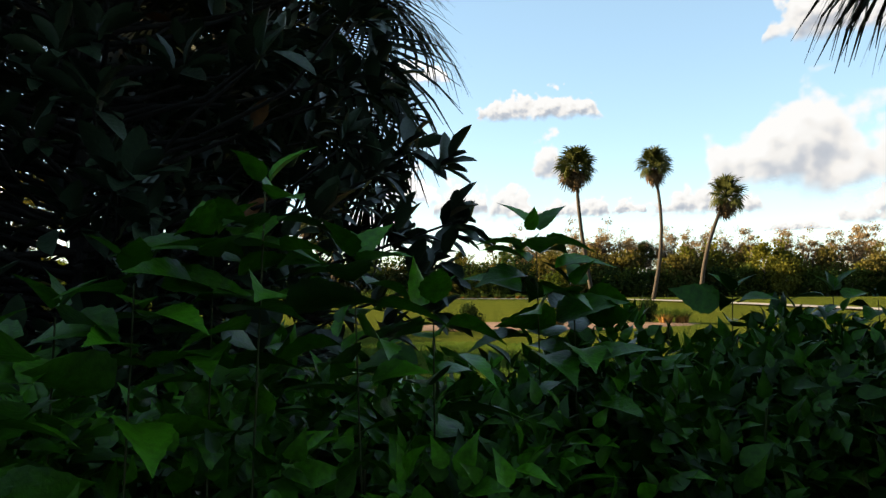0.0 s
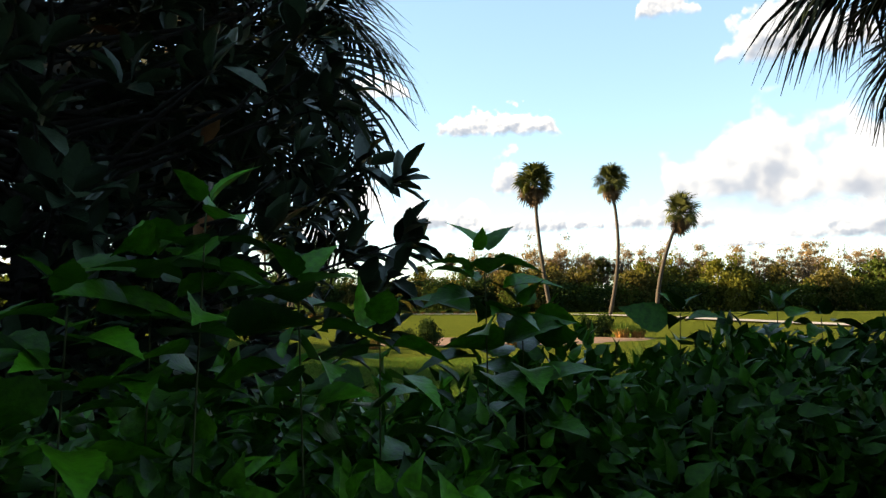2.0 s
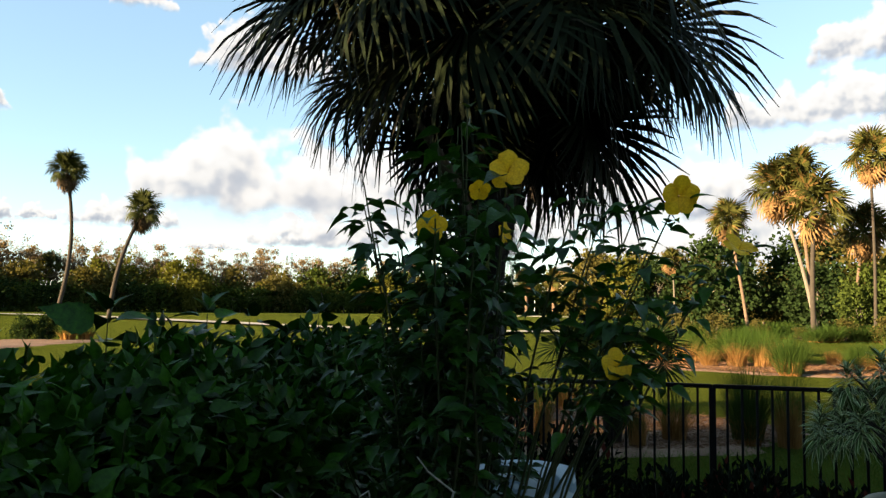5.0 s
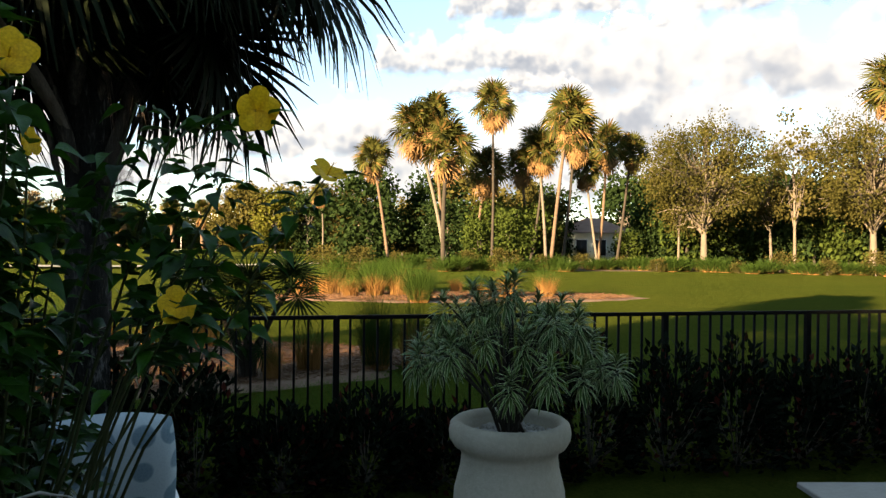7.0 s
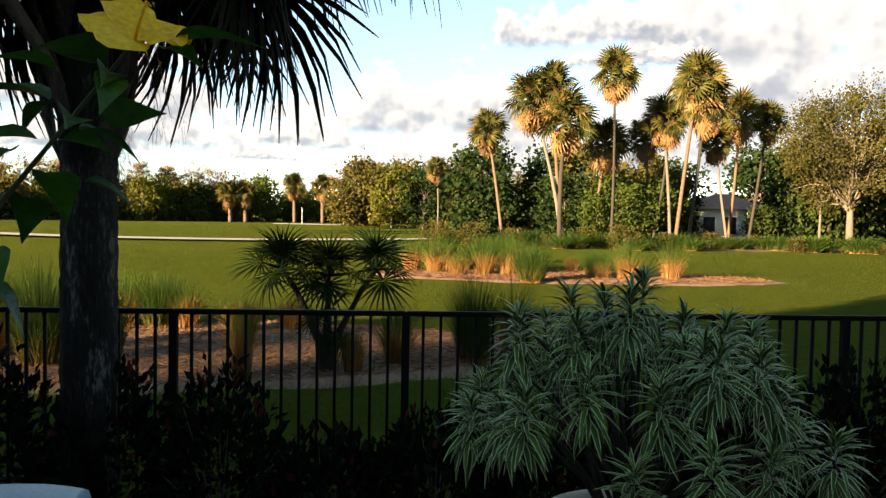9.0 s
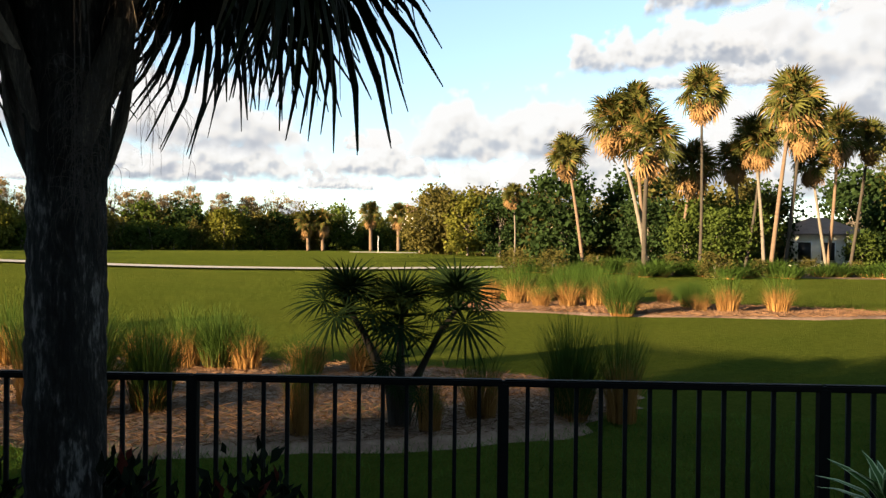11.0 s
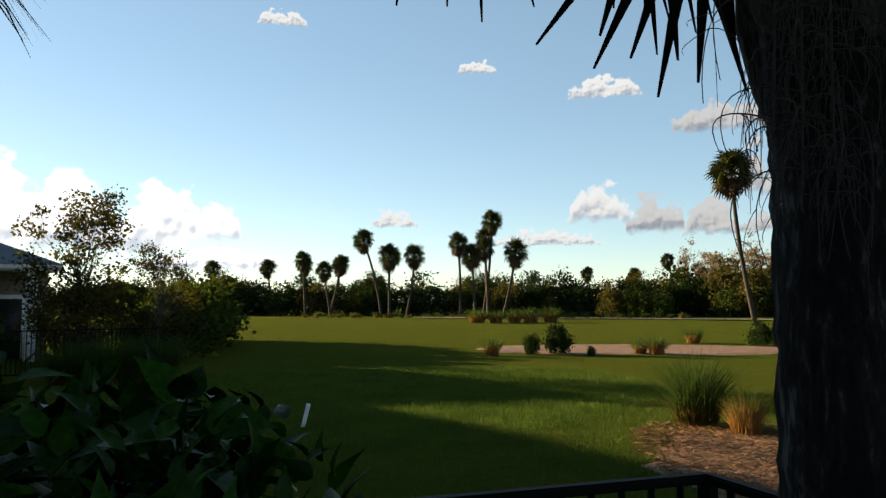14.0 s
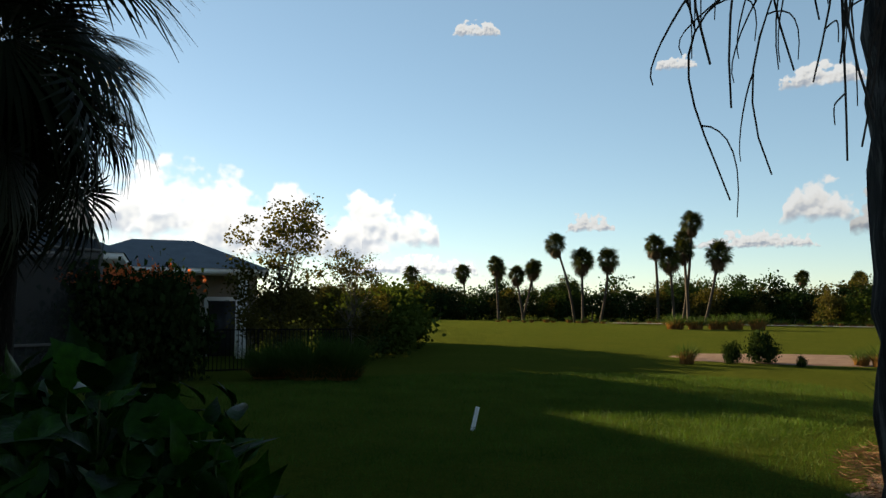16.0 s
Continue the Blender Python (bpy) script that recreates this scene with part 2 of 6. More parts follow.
M_OAK_LEAF = foliage("thin_oak_foliage", (0.020, 0.022, 0.006), (0.068, 0.060, 0.017), 0.7, 0.3, 0.5, gloss=0.0)
M_TREE_GREEN = foliage("green_foliage", (0.018, 0.031, 0.007), (0.056, 0.074, 0.016), 0.7, 0.3, 0.5, gloss=0.0, blotch=0.65)
M_WOOD_GREEN = foliage("wood_foliage", (0.046, 0.052, 0.009), (0.110, 0.106, 0.020), 0.7, 0.3, 0.3, gloss=0.0, blotch=0.65)
M_TREE_DARK = foliage("dark_foliage", (0.008, 0.017, 0.006), (0.024, 0.038, 0.012), 0.5, 0.2, 0.5, gloss=0.0)
M_TREE_OCHRE = foliage("ochre_foliage", (0.04, 0.036, 0.010), (0.10, 0.085, 0.026), 0.6, 0.3, 0.4, gloss=0.0)
M_CYPRESS = foliage("cypress_foliage", (0.095, 0.064, 0.034), (0.19, 0.135, 0.078), 0.75, 0.25, 0.4, gloss=0.0)
M_FLOWER_RED = foliage("red_blossom", (0.42, 0.07, 0.03), (0.62, 0.16, 0.05), 0.5, 0.35, 3.0)
M_PETAL = foliage("yellow_petal", (0.72, 0.37, 0.012), (0.86, 0.51, 0.02), 0.5, 0.35, 9.0)
M_BARK_PALM = mottled("palm_bark", [(0.3, (0.004, 0.0035, 0.003)), (0.50, (0.011, 0.0095, 0.008)), (0.58, (0.024, 0.021, 0.018)), (0.66, (0.12, 0.11, 0.10))], 3.0, 0.9, 1.0, 0.03, (3.0, 3.0, 0.7), 20)
M_BARK_PALE = mottled("pale_palm_bark", [(0.25, (0.050, 0.034, 0.024)), (0.8, (0.135, 0.090, 0.060))], 2.0, 0.9, 0.6, 0.03, (1, 1, 4), 14)
M_BARK = mottled("bark", [(0.25, (0.05, 0.042, 0.034)), (0.8, (0.15, 0.125, 0.10))], 3.0, 0.9, 0.8, 0.02, (3, 3, 0.8), 18)
M_BARK_DARK = mottled("dark_bark", [(0.25, (0.016, 0.014, 0.011)), (0.8, (0.050, 0.040, 0.031))], 3.0, 0.9, 0.8, 0.02, (3, 3, 0.8), 18)
# dark bark lowered again, the shade within the crown put into the colour
M_BARK_SHADE = mottled("shaded_magnolia_bark", [(0.25, (0.008, 0.007, 0.006)), (0.8, (0.030, 0.026, 0.022))], 3.0, 0.9, 0.8, 0.02, (3, 3, 0.8), 18)
M_BARK_OAK = mottled("oak_bark", [(0.25, (0.055, 0.044, 0.034)), (0.8, (0.15, 0.122, 0.092))], 2.0, 0.9, 0.7, 0.03, (3, 3, 0.8), 12)
M_BOOT = mottled("palm_boot", [(0.3, (0.012, 0.010, 0.008)), (0.52, (0.046, 0.036, 0.028)), (0.72, (0.15, 0.12, 0.093))], 5, 0.9, 0.8, 0.01, (6, 6, 0.7), 25)
M_BOOT_PALE = mottled("pale_leaf_stalk", [(0.3, (0.06, 0.045, 0.034)), (0.75, (0.22, 0.17, 0.125))], 5, 0.9, 0.5, 0.008, (4, 4, 0.8), 25)
M_TWIG = mottled("twig", [(0.2, (0.16, 0.14, 0.12)), (0.8, (0.38, 0.35, 0.3))], 12, 0.85, 0.4, 0.003)
M_STEM = mottled("green_stem", [(0.2, (0.016, 0.026, 0.008)), (0.8, (0.055, 0.058, 0.022))], 12, 0.7, 0.3, 0.002)
M_STRAND = mottled("flower_stalk", [(0.2, (0.02, 0.016, 0.013)), (0.8, (0.07, 0.055, 0.045))], 8, 0.9, 0.3, 0.002)
M_RAIL = mottled("black_paint", [(0.2, (0.003, 0.003, 0.003)), (0.8, (0.007, 0.0065, 0.006))], 6, 0.6, 0.15, 0.001, fine=90, spec=0.05)
M_SAND = mottled("pine_straw_sand", [(0.15, (0.055, 0.033, 0.022)), (0.5, (0.15, 0.092, 0.062)), (0.85, (0.28, 0.19, 0.135))], 1.6, 0.95, 0.9, 0.03, fine=11)
M_PATH = mottled("cart_path", [(0.2, (0.24, 0.21, 0.18)), (0.8, (0.34, 0.31, 0.27))], 2, 0.9, 0.2, 0.005)
M_PATIO = mottled("patio_paver", [(0.2, (0.30, 0.26, 0.23)), (0.8, (0.48, 0.43, 0.38))], 3, 0.85, 0.4, 0.006)
M_URN = mottled("cast_stone", [(0.2, (0.33, 0.29, 0.22)), (0.55, (0.46, 0.41, 0.32)), (0.85, (0.55, 0.50, 0.40))], 5, 0.85, 0.5, 0.006, fine=45)
M_PEBBLE = mottled("pebble", [(0.2, (0.28, 0.25, 0.22)), (0.8, (0.6, 0.56, 0.5))], 9, 0.8, 0.3, 0.003)
M_WHITE = mottled("white_paint", [(0.2, (0.70, 0.69, 0.66)), (0.8, (0.82, 0.81, 0.79))], 5, 0.5, 0.1, 0.001)
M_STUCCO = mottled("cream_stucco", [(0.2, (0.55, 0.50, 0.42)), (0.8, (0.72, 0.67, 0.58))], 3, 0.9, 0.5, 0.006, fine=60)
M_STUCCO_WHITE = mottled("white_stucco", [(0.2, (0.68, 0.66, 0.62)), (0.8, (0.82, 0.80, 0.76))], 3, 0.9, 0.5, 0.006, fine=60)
# stucco with the shade under roofs and screens put into its colour
M_STUCCO_SHADED = mottled("shaded_stucco", [(0.2, (0.16, 0.13, 0.10)), (0.8, (0.24, 0.20, 0.16))], 3, 0.9, 0.5, 0.006, fine=60)
M_ROOF_GREY = mottled("slate_roof_tile", [(0.2, (0.05, 0.06, 0.075)), (0.8, (0.11, 0.125, 0.15))], 2, 0.75, 0.6, 0.02, fine=14)
M_ROOF_RED = mottled("clay_roof_tile", [(0.2, (0.12, 0.07, 0.055)), (0.8, (0.26, 0.16, 0.12))], 2, 0.8, 0.6, 0.02, fine=14)
M_DARK = mottled("dark_opening", [(0.2, (0.012, 0.013, 0.014)), (0.8, (0.03, 0.03, 0.032))], 2, 0.3, 0.05, 0.001)
M_BRONZE = mottled("bronze_frame", [(0.2, (0.07, 0.065, 0.06)), (0.8, (0.13, 0.12, 0.11))], 6, 0.5, 0.1, 0.001)
M_MULCH = mottled("dark_mulch", [(0.2, (0.05, 0.035, 0.025)), (0.8, (0.14, 0.10, 0.07))], 3, 0.95, 0.9, 0.03, fine=14)


def lawn_material():
    m, nt, b = material("lawn", 0.95, 0.0)
    vec = coords(nt, "Object")
    big, mid = noise_tex(nt, vec, 0.06, 4), noise_tex(nt, vec, 0.5, 5)
    fine = noise_tex(nt, coords(nt, "Object", (1, 1, 1)), 26, 6, 0.7)
    a = ramp(nt, big, [(0.32, (0.039, 0.060, 0.007)), (0.68, (0.090, 0.091, 0.014))])
    c = ramp(nt, mid, [(0.3, (0.034, 0.055, 0.006)), (0.72, (0.102, 0.094, 0.018))])
    col = mix(nt, 0.5, a, c)
    tuft = noise_tex(nt, vec, 5.5, 5, 0.6)
    col = mix(nt, 0.45, col, ramp(nt, tuft, [(0.32, (0.020, 0.035, 0.005)), (0.70, (0.110, 0.115, 0.020))]))
    col = mix(nt, 0.45, col, ramp(nt, fine, [(0.3, (0.016, 0.035, 0.004)), (0.7, (0.110, 0.127, 0.021))]))
    nt.links.new(col, b.inputs["Base Color"])
    bump(nt, fine, b, 1.0, 0.145)
    return m


def sheet_material(name, colour, alpha):
    """A fine insect screen: a mesh that is partly open."""
    m, nt, b = material(name, 0.7, 0.2)
    b.inputs["Base Color"].default_value = (*colour, 1)
    t = nt.nodes.new("ShaderNodeBsdfTransparent")
    mx = nt.nodes.new("ShaderNodeMixShader")
    n = noise_tex(nt, coords(nt), 0.8, 3)
    r = node(nt, "ShaderNodeMapRange")
    r.inputs["To Min"].default_value, r.inputs["To Max"].default_value = alpha - 0.08, alpha + 0.08
    nt.links.new(n, r.inputs["Value"])
    nt.links.new(r.outputs[0], mx.inputs["Fac"])
    nt.links.new(t.outputs[0], mx.inputs[1])
    nt.links.new(b.outputs[0], mx.inputs[2])
    nt.links.new(mx.outputs[0], nt.nodes["Material Output"].inputs["Surface"])
    return m


def variegated_material():
    """Narrow leaves, grey-green with cream margins."""
    m, nt, b = material("variegated_leaf", 0.5, 0.12)
    uv = nt.nodes.new("ShaderNodeUVMap")
    sep = nt.nodes.new("ShaderNodeSeparateXYZ")
    nt.links.new(uv.outputs[0], sep.inputs[0])
    geo = nt.nodes.new("ShaderNodeNewGeometry")
    green = ramp(nt, geo.outputs["Random Per Island"], [(0, (0.020, 0.048, 0.008)), (1, (0.052, 0.100, 0.016))])
    edge = ramp(nt, sep.outputs["X"], [(0.62, (0, 0, 0)), (0.78, (1, 1, 1))])
    nt.links.new(mix(nt, edge, green, (0.34, 0.38, 0.19)), b.inputs["Base Color"])
    return m


def cushion_material():
    """Pale outdoor cloth printed with round medallions."""
    m, nt, b = material("medallion_cloth", 0.9, 0.2)
    vec = coords(nt, "Object", (6.5, 0.01, 6.5))
    v = node(nt, "ShaderNodeTexVoronoi", Scale=1.0, Randomness=0.25)
    nt.links.new(vec, v.inputs["Vector"])
    dots = node(nt, "ShaderNodeTexVoronoi", Scale=90.0)
    nt.links.new(coords(nt), dots.inputs["Vector"])
    ring = ramp(nt, v.outputs["Distance"], [(0.0, (0.36, 0.43, 0.46)), (0.10, (0.36, 0.43, 0.46)), (0.14, (0.11, 0.18, 0.22)), (0.36, (0.14, 0.21, 0.26)), (0.41, (0.42, 0.48, 0.51))])
    col = mix(nt, 0.12, ring, ramp(nt, dots.outputs["Distance"], [(0.2, (0.3, 0.35, 0.38)), (0.6, (0.55, 0.58, 0.61))]))
    nt.links.new(col, b.inputs["Base Color"])
    bump(nt, dots.outputs["Distance"], b, 0.3, 0.002)
    return m


def cloud_material(name, glow):
    """Far cumulus: heaped tops, a flat base; bright sunward side and grey own shade are painted into the emission."""
    m = bpy.data.materials.new(name)
    m.use_nodes = True
    nt = m.node_tree
    nt.nodes.clear()
    out = nt.nodes.new("ShaderNodeOutputMaterial")
    tc = nt.nodes.new("ShaderNodeTexCoord")
    info = nt.nodes.new("ShaderNodeObjectInfo")
    uv = nt.nodes.new("ShaderNodeUVMap")
    sep = nt.nodes.new("ShaderNodeSeparateXYZ")
    nt.links.new(uv.outputs[0], sep.inputs[0])

    def calc(op, a, b=None, clamp=False):
        n = nt.nodes.new("ShaderNodeMath")
        n.operation, n.use_clamp = op, clamp
        for v, s in ((a, n.inputs[0]), (b, n.inputs[1])):
            if v is None:
                continue
            if isinstance(v, (int, float)):
                s.default_value = v
            else:
                nt.links.new(v, s)
        return n.outputs[0]

    def step(value, lo, hi):
        r = node(nt, "ShaderNodeMapRange")
        r.interpolation_type = "SMOOTHSTEP"
        r.inputs["From Min"].default_value, r.inputs["From Max"].default_value = lo, hi
        nt.links.new(value, r.inputs["Value"])
        return r.outputs[0]

    lift = nt.nodes.new("ShaderNodeCombineXYZ")
    nt.links.new(calc("MULTIPLY", info.outputs["Random"], 60.0), lift.inputs[1])

    def place(dx, dz):
        p = nt.nodes.new("ShaderNodeVectorMath")
        p.operation = "ADD"
        nt.links.new(tc.outputs["Object"], p.inputs[0])
        nt.links.new(lift.outputs[0], p.inputs[1])
        q = nt.nodes.new("ShaderNodeVectorMath")
        q.operation = "ADD"
        nt.links.new(p.outputs[0], q.inputs[0])
        q.inputs[1].default_value = (dx, 0, dz)
        return q.outputs[0]

    here, sunward = place(0, 0), place(-0.05, 0.09)
    puff, puff_sun = noise_tex(nt, here, 4.4, 6, 0.45), noise_tex(nt, sunward, 4.4, 6, 0.45)
    heap, heap_sun = noise_tex(nt, here, 1.9, 3, 0.5), noise_tex(nt, sunward, 1.9, 3, 0.5)
    u = calc("MULTIPLY", calc("SUBTRACT", sep.outputs["X"], 0.5), 2.0)
    v = sep.outputs["Y"]
    dome = calc("SQRT", calc("MAXIMUM", calc("SUBTRACT", 1.0, calc("MULTIPLY", u, u)), 0.0))
    crest = calc("MULTIPLY", dome, 0.98)
    body = calc("ADD", calc("SUBTRACT", crest, v), calc("ADD", calc("MULTIPLY", calc("SUBTRACT", puff, 0.5), 0.85), calc("MULTIPLY", calc("SUBTRACT", heap, 0.5), 1.7)))
    base = calc("ADD", v, calc("MULTIPLY", calc("SUBTRACT", puff, 0.5), 0.30))
    inside = calc("MULTIPLY", step(dome, 0.0, 0.30), calc("MULTIPLY", step(v, 0.0, 0.05), step(calc("SUBTRACT", 1.0, v), 0.0, 0.06)))
    dens = calc("MULTIPLY", calc("MULTIPLY", step(body, 0.10, 0.30), step(base, 0.06, 0.24)), inside)
    relief = calc("ADD", calc("MULTIPLY", calc("SUBTRACT", puff, puff_sun), 0.4), calc("MULTIPLY", calc("SUBTRACT", heap, heap_sun), 2.3))
    thin = calc("SUBTRACT", 1.0, step(body, 0.0, 0.55))
    shade = calc("ADD", calc("ADD", calc("MULTIPLY", v, 0.75), calc("MULTIPLY", relief, 0.95)), calc("ADD", calc("MULTIPLY", thin, 0.30), 0.24))
    col = ramp(nt, shade, [(0.14, (0.43, 0.47, 0.54)), (0.36, (0.59, 0.61, 0.65)), (0.54, (0.90, 0.87, 0.83)), (0.74, (0.99, 0.97, 0.94))])
    em = nt.nodes.new("ShaderNodeEmission")
    nt.links.new(col, em.inputs["Color"])
    em.inputs["Strength"].default_value = glow
    tr = nt.nodes.new("ShaderNodeBsdfTransparent")
    mx = nt.nodes.new("ShaderNodeMixShader")
    nt.links.new(calc("MULTIPLY", dens, 0.97), mx.inputs["Fac"])
    nt.links.new(tr.outputs[0], mx.inputs[1])
    nt.links.new(em.outputs[0], mx.inputs[2])
    nt.links.new(mx.outputs[0], out.inputs["Surface"])
    return m


M_LAWN = lawn_material()
M_SCREEN = sheet_material("insect_screen", (0.02, 0.02, 0.02), 0.68)
M_VARIEGATED = variegated_material()
M_CUSHION = cushion_material()
# glow set by hand, stronger for clouds nearer the sun
M_CLOUD = cloud_material("cloud", 0.132)
M_CLOUD_WEST = cloud_material("cloud_west", 0.185)
M_CLOUD_NEAR_SUN = cloud_material("cloud_near_sun", 0.26)
M_REED = grass_blades("reed_grass", (0.16, 0.10, 0.028), (0.060, 0.080, 0.016), (0.032, 0.058, 0.008), 0.25, 0.75)
M_REED_GREEN = grass_blades("green_reed_grass", (0.060, 0.052, 0.014), (0.036, 0.056, 0.011), (0.028, 0.050, 0.008), 0.05, 0.4)
M_REED_STRAW = foliage("reed_straw", (0.115, 0.054, 0.016), (0.28, 0.150, 0.052), 0.8, 0.2, 2.0, gloss=0.0)
M_BLADE = foliage("lawn_blade", (0.014, 0.042, 0.005), (0.075, 0.125, 0.020), 0.6, 0.3, 1.0, gloss=0.03)
M_FAN = foliage("palmetto_leaf", (0.006, 0.013, 0.005), (0.018, 0.030, 0.011), 0.6, 0.08, 2.0, gloss=0.0)


# ---- ground ----
def gz(x, y):
    """Height of the course: flat by the fence, rising a little to the far greens."""
    u = min(max((y - 28.0) / 45.0, 0.0), 1.0)
    return 0.55 * u * u * (3 - 2 * u)


def build_ground():
    rings = [0, 2, 4, 6, 8, 10, 13, 16, 20, 25, 30, 36, 43, 51, 60, 70, 82, 96, 115, 140, 200, 400, 900, 2000, 4600]
    n, v, f = 96, [], []
    for r in rings:
        for j in range(n):
            a = 2 * math.pi * j / n
            x, y = 4 + r * math.cos(a), 4 + r * math.sin(a)
            v.append((x, y, gz(x, y) + (0.012 * noise.noise((x * 0.09, y * 0.09, 0)) if 9 < r < 200 else 0)))
    for i in range(len(rings) - 1):
        for j in range(n):
            k = (j + 1) % n
            f.append((i * n + j, (i + 1) * n + j, (i + 1) * n + k, i * n + k))
    ob = part("ground", mesh_np("ground", v, f, True), M_LAWN, None)
    return tagged(ob, "mown green golf course lawn with long evening shadows", "lawn", kind="structure")


build_ground()


def bed(name, cx, cy, half_long, half_wide, turn, mat, label, seed, lift=0.03, wobble=0.22):
    """A planted bed with an irregular outline, a little proud of the lawn."""
    v, f = [], []
    c, s = math.cos(radians(turn)), math.sin(radians(turn))
    rows, n = 8, 56
    for i in range(rows + 1):
        q = i / rows
        for j in range(n):
            a = 2 * math.pi * j / n
            k = 1 + wobble * noise.noise((2.1 * math.cos(a) + seed, 2.1 * math.sin(a), seed)) + 0.09 * noise.noise((7 * math.cos(a), 7 * math.sin(a) + seed, 0))
            lx, ly = half_long * k * q * math.cos(a), half_wide * k * q * math.sin(a)
            x, y = cx + lx * c - ly * s, cy + lx * s + ly * c
            up = lift + 0.02 * noise.noise((x * 0.6, y * 0.6, seed)) * (q < 0.95)
            v.append((x, y, gz(x, y) + (up if i < rows else -0.06) + 0.015))
    for i in range(rows):
        for j in range(n):
            k = (j + 1) % n
            f.append((i * n + j, (i + 1) * n + j, (i + 1) * n + k, i * n + k))
    return tagged(part(name, mesh_np(name, v, f, True), mat, None), label, "ground", kind="structure")


bed("pine_straw_bed", 8.35, 10.2, 6.2, 2.7, -55, M_SAND, "pinkish pine straw and sand bed beside the fence", 1.3)
bed("pine_straw_bed", 24.6, 9.8, 6.6, 2.4, -60, M_SAND, "pale sand bed set with tufts of grass", 4.1)
bed("pine_straw_bed", 4.2, 35.2, 7.6, 3.2, 8, M_SAND, "pinkish sand bed set with shrubs on the lawn", 7.7)
bed("pine_straw_bed", 56, 15, 17, 4.0, -68, M_MULCH, "brown mulch bed under the palm grove", 9.2)
bed("pine_straw_bed", 66, -8, 16, 4.5, -80, M_MULCH, "brown mulch bed under the oaks", 5.2)


bed("sand_bunker", 80.5, 70.5, 5.0, 1.6, -48, M_PATH, "pale sand bunker by the far green", 3.3)


def build_path():
    pts = [(-20, 82), (2, 79), (16.4, 73), (24, 55), (30, 43), (38, 36), (52, 32), (75, 33), (110, 38)]
    p = np.array(pts, float)
    t = np.linspace(0, len(p) - 1, 90)
    xy = np.stack([np.interp(t, np.arange(len(p)), p[:, k]) for k in (0, 1)], 1)
    for _ in range(12):
        xy[1:-1] = (xy[:-2] + xy[2:] + 2 * xy[1:-1]) / 4
    d = np.gradient(xy, axis=0)
    d /= np.linalg.norm(d, axis=1)[:, None]
    nrm = np.stack([-d[:, 1], d[:, 0]], 1)
    v, f = [], []
    for i in range(len(xy)):
        for k in (-1.2, 1.2):
            x, y = xy[i] + nrm[i] * k
            v.append((x, y, gz(x, y) + 0.14))
        if i:
            a = 2 * i
            f.append((a - 2, a - 1, a + 1, a))
    tagged(part("cart_path", mesh_np("cart_path", v, f, True), M_PATH, None), "pale concrete cart path across the course", "path", kind="structure")


build_path()

# ---- clouds, far behind everything ----
def cloud(az, el, wide, high, k=0):
    """A cumulus at an azimuth (left positive) and the elevation of its base, sizes in degrees."""
    r = 2800.0 + 40 * k
    x, z = r * math.tan(radians(wide * 0.58)), r * math.tan(radians(high * 1.12))
    w = x / z
    me = mesh_np("cloud", [(-w, 0, -0.06), (w, 0, -0.06), (w, 0, 1), (-w, 0, 1)], [(0, 1, 2, 3)])
    me.uv_layers.new(name="UVMap").data.foreach_set("uv", [0, 0, 1, 0, 1, 1, 0, 1])
    ob = part("cloud", me, M_CLOUD_NEAR_SUN if az > 30 else M_CLOUD_WEST if az > 0 else M_CLOUD, None)
    a, b = radians(az), radians(el)
    c = Vector((-math.sin(a) * math.cos(b), math.cos(a) * math.cos(b), math.sin(b))) * r + Vector((3, 2, 1.7))
    ob.matrix_basis = Matrix.Translation(c) @ pose(0, 0, 0, 0, 0, az) @ Matrix.Scale(z, 4)
    return tagged(ob, "white cumulus cloud with a soft grey underside", "cloud", "clouds", kind="structure")


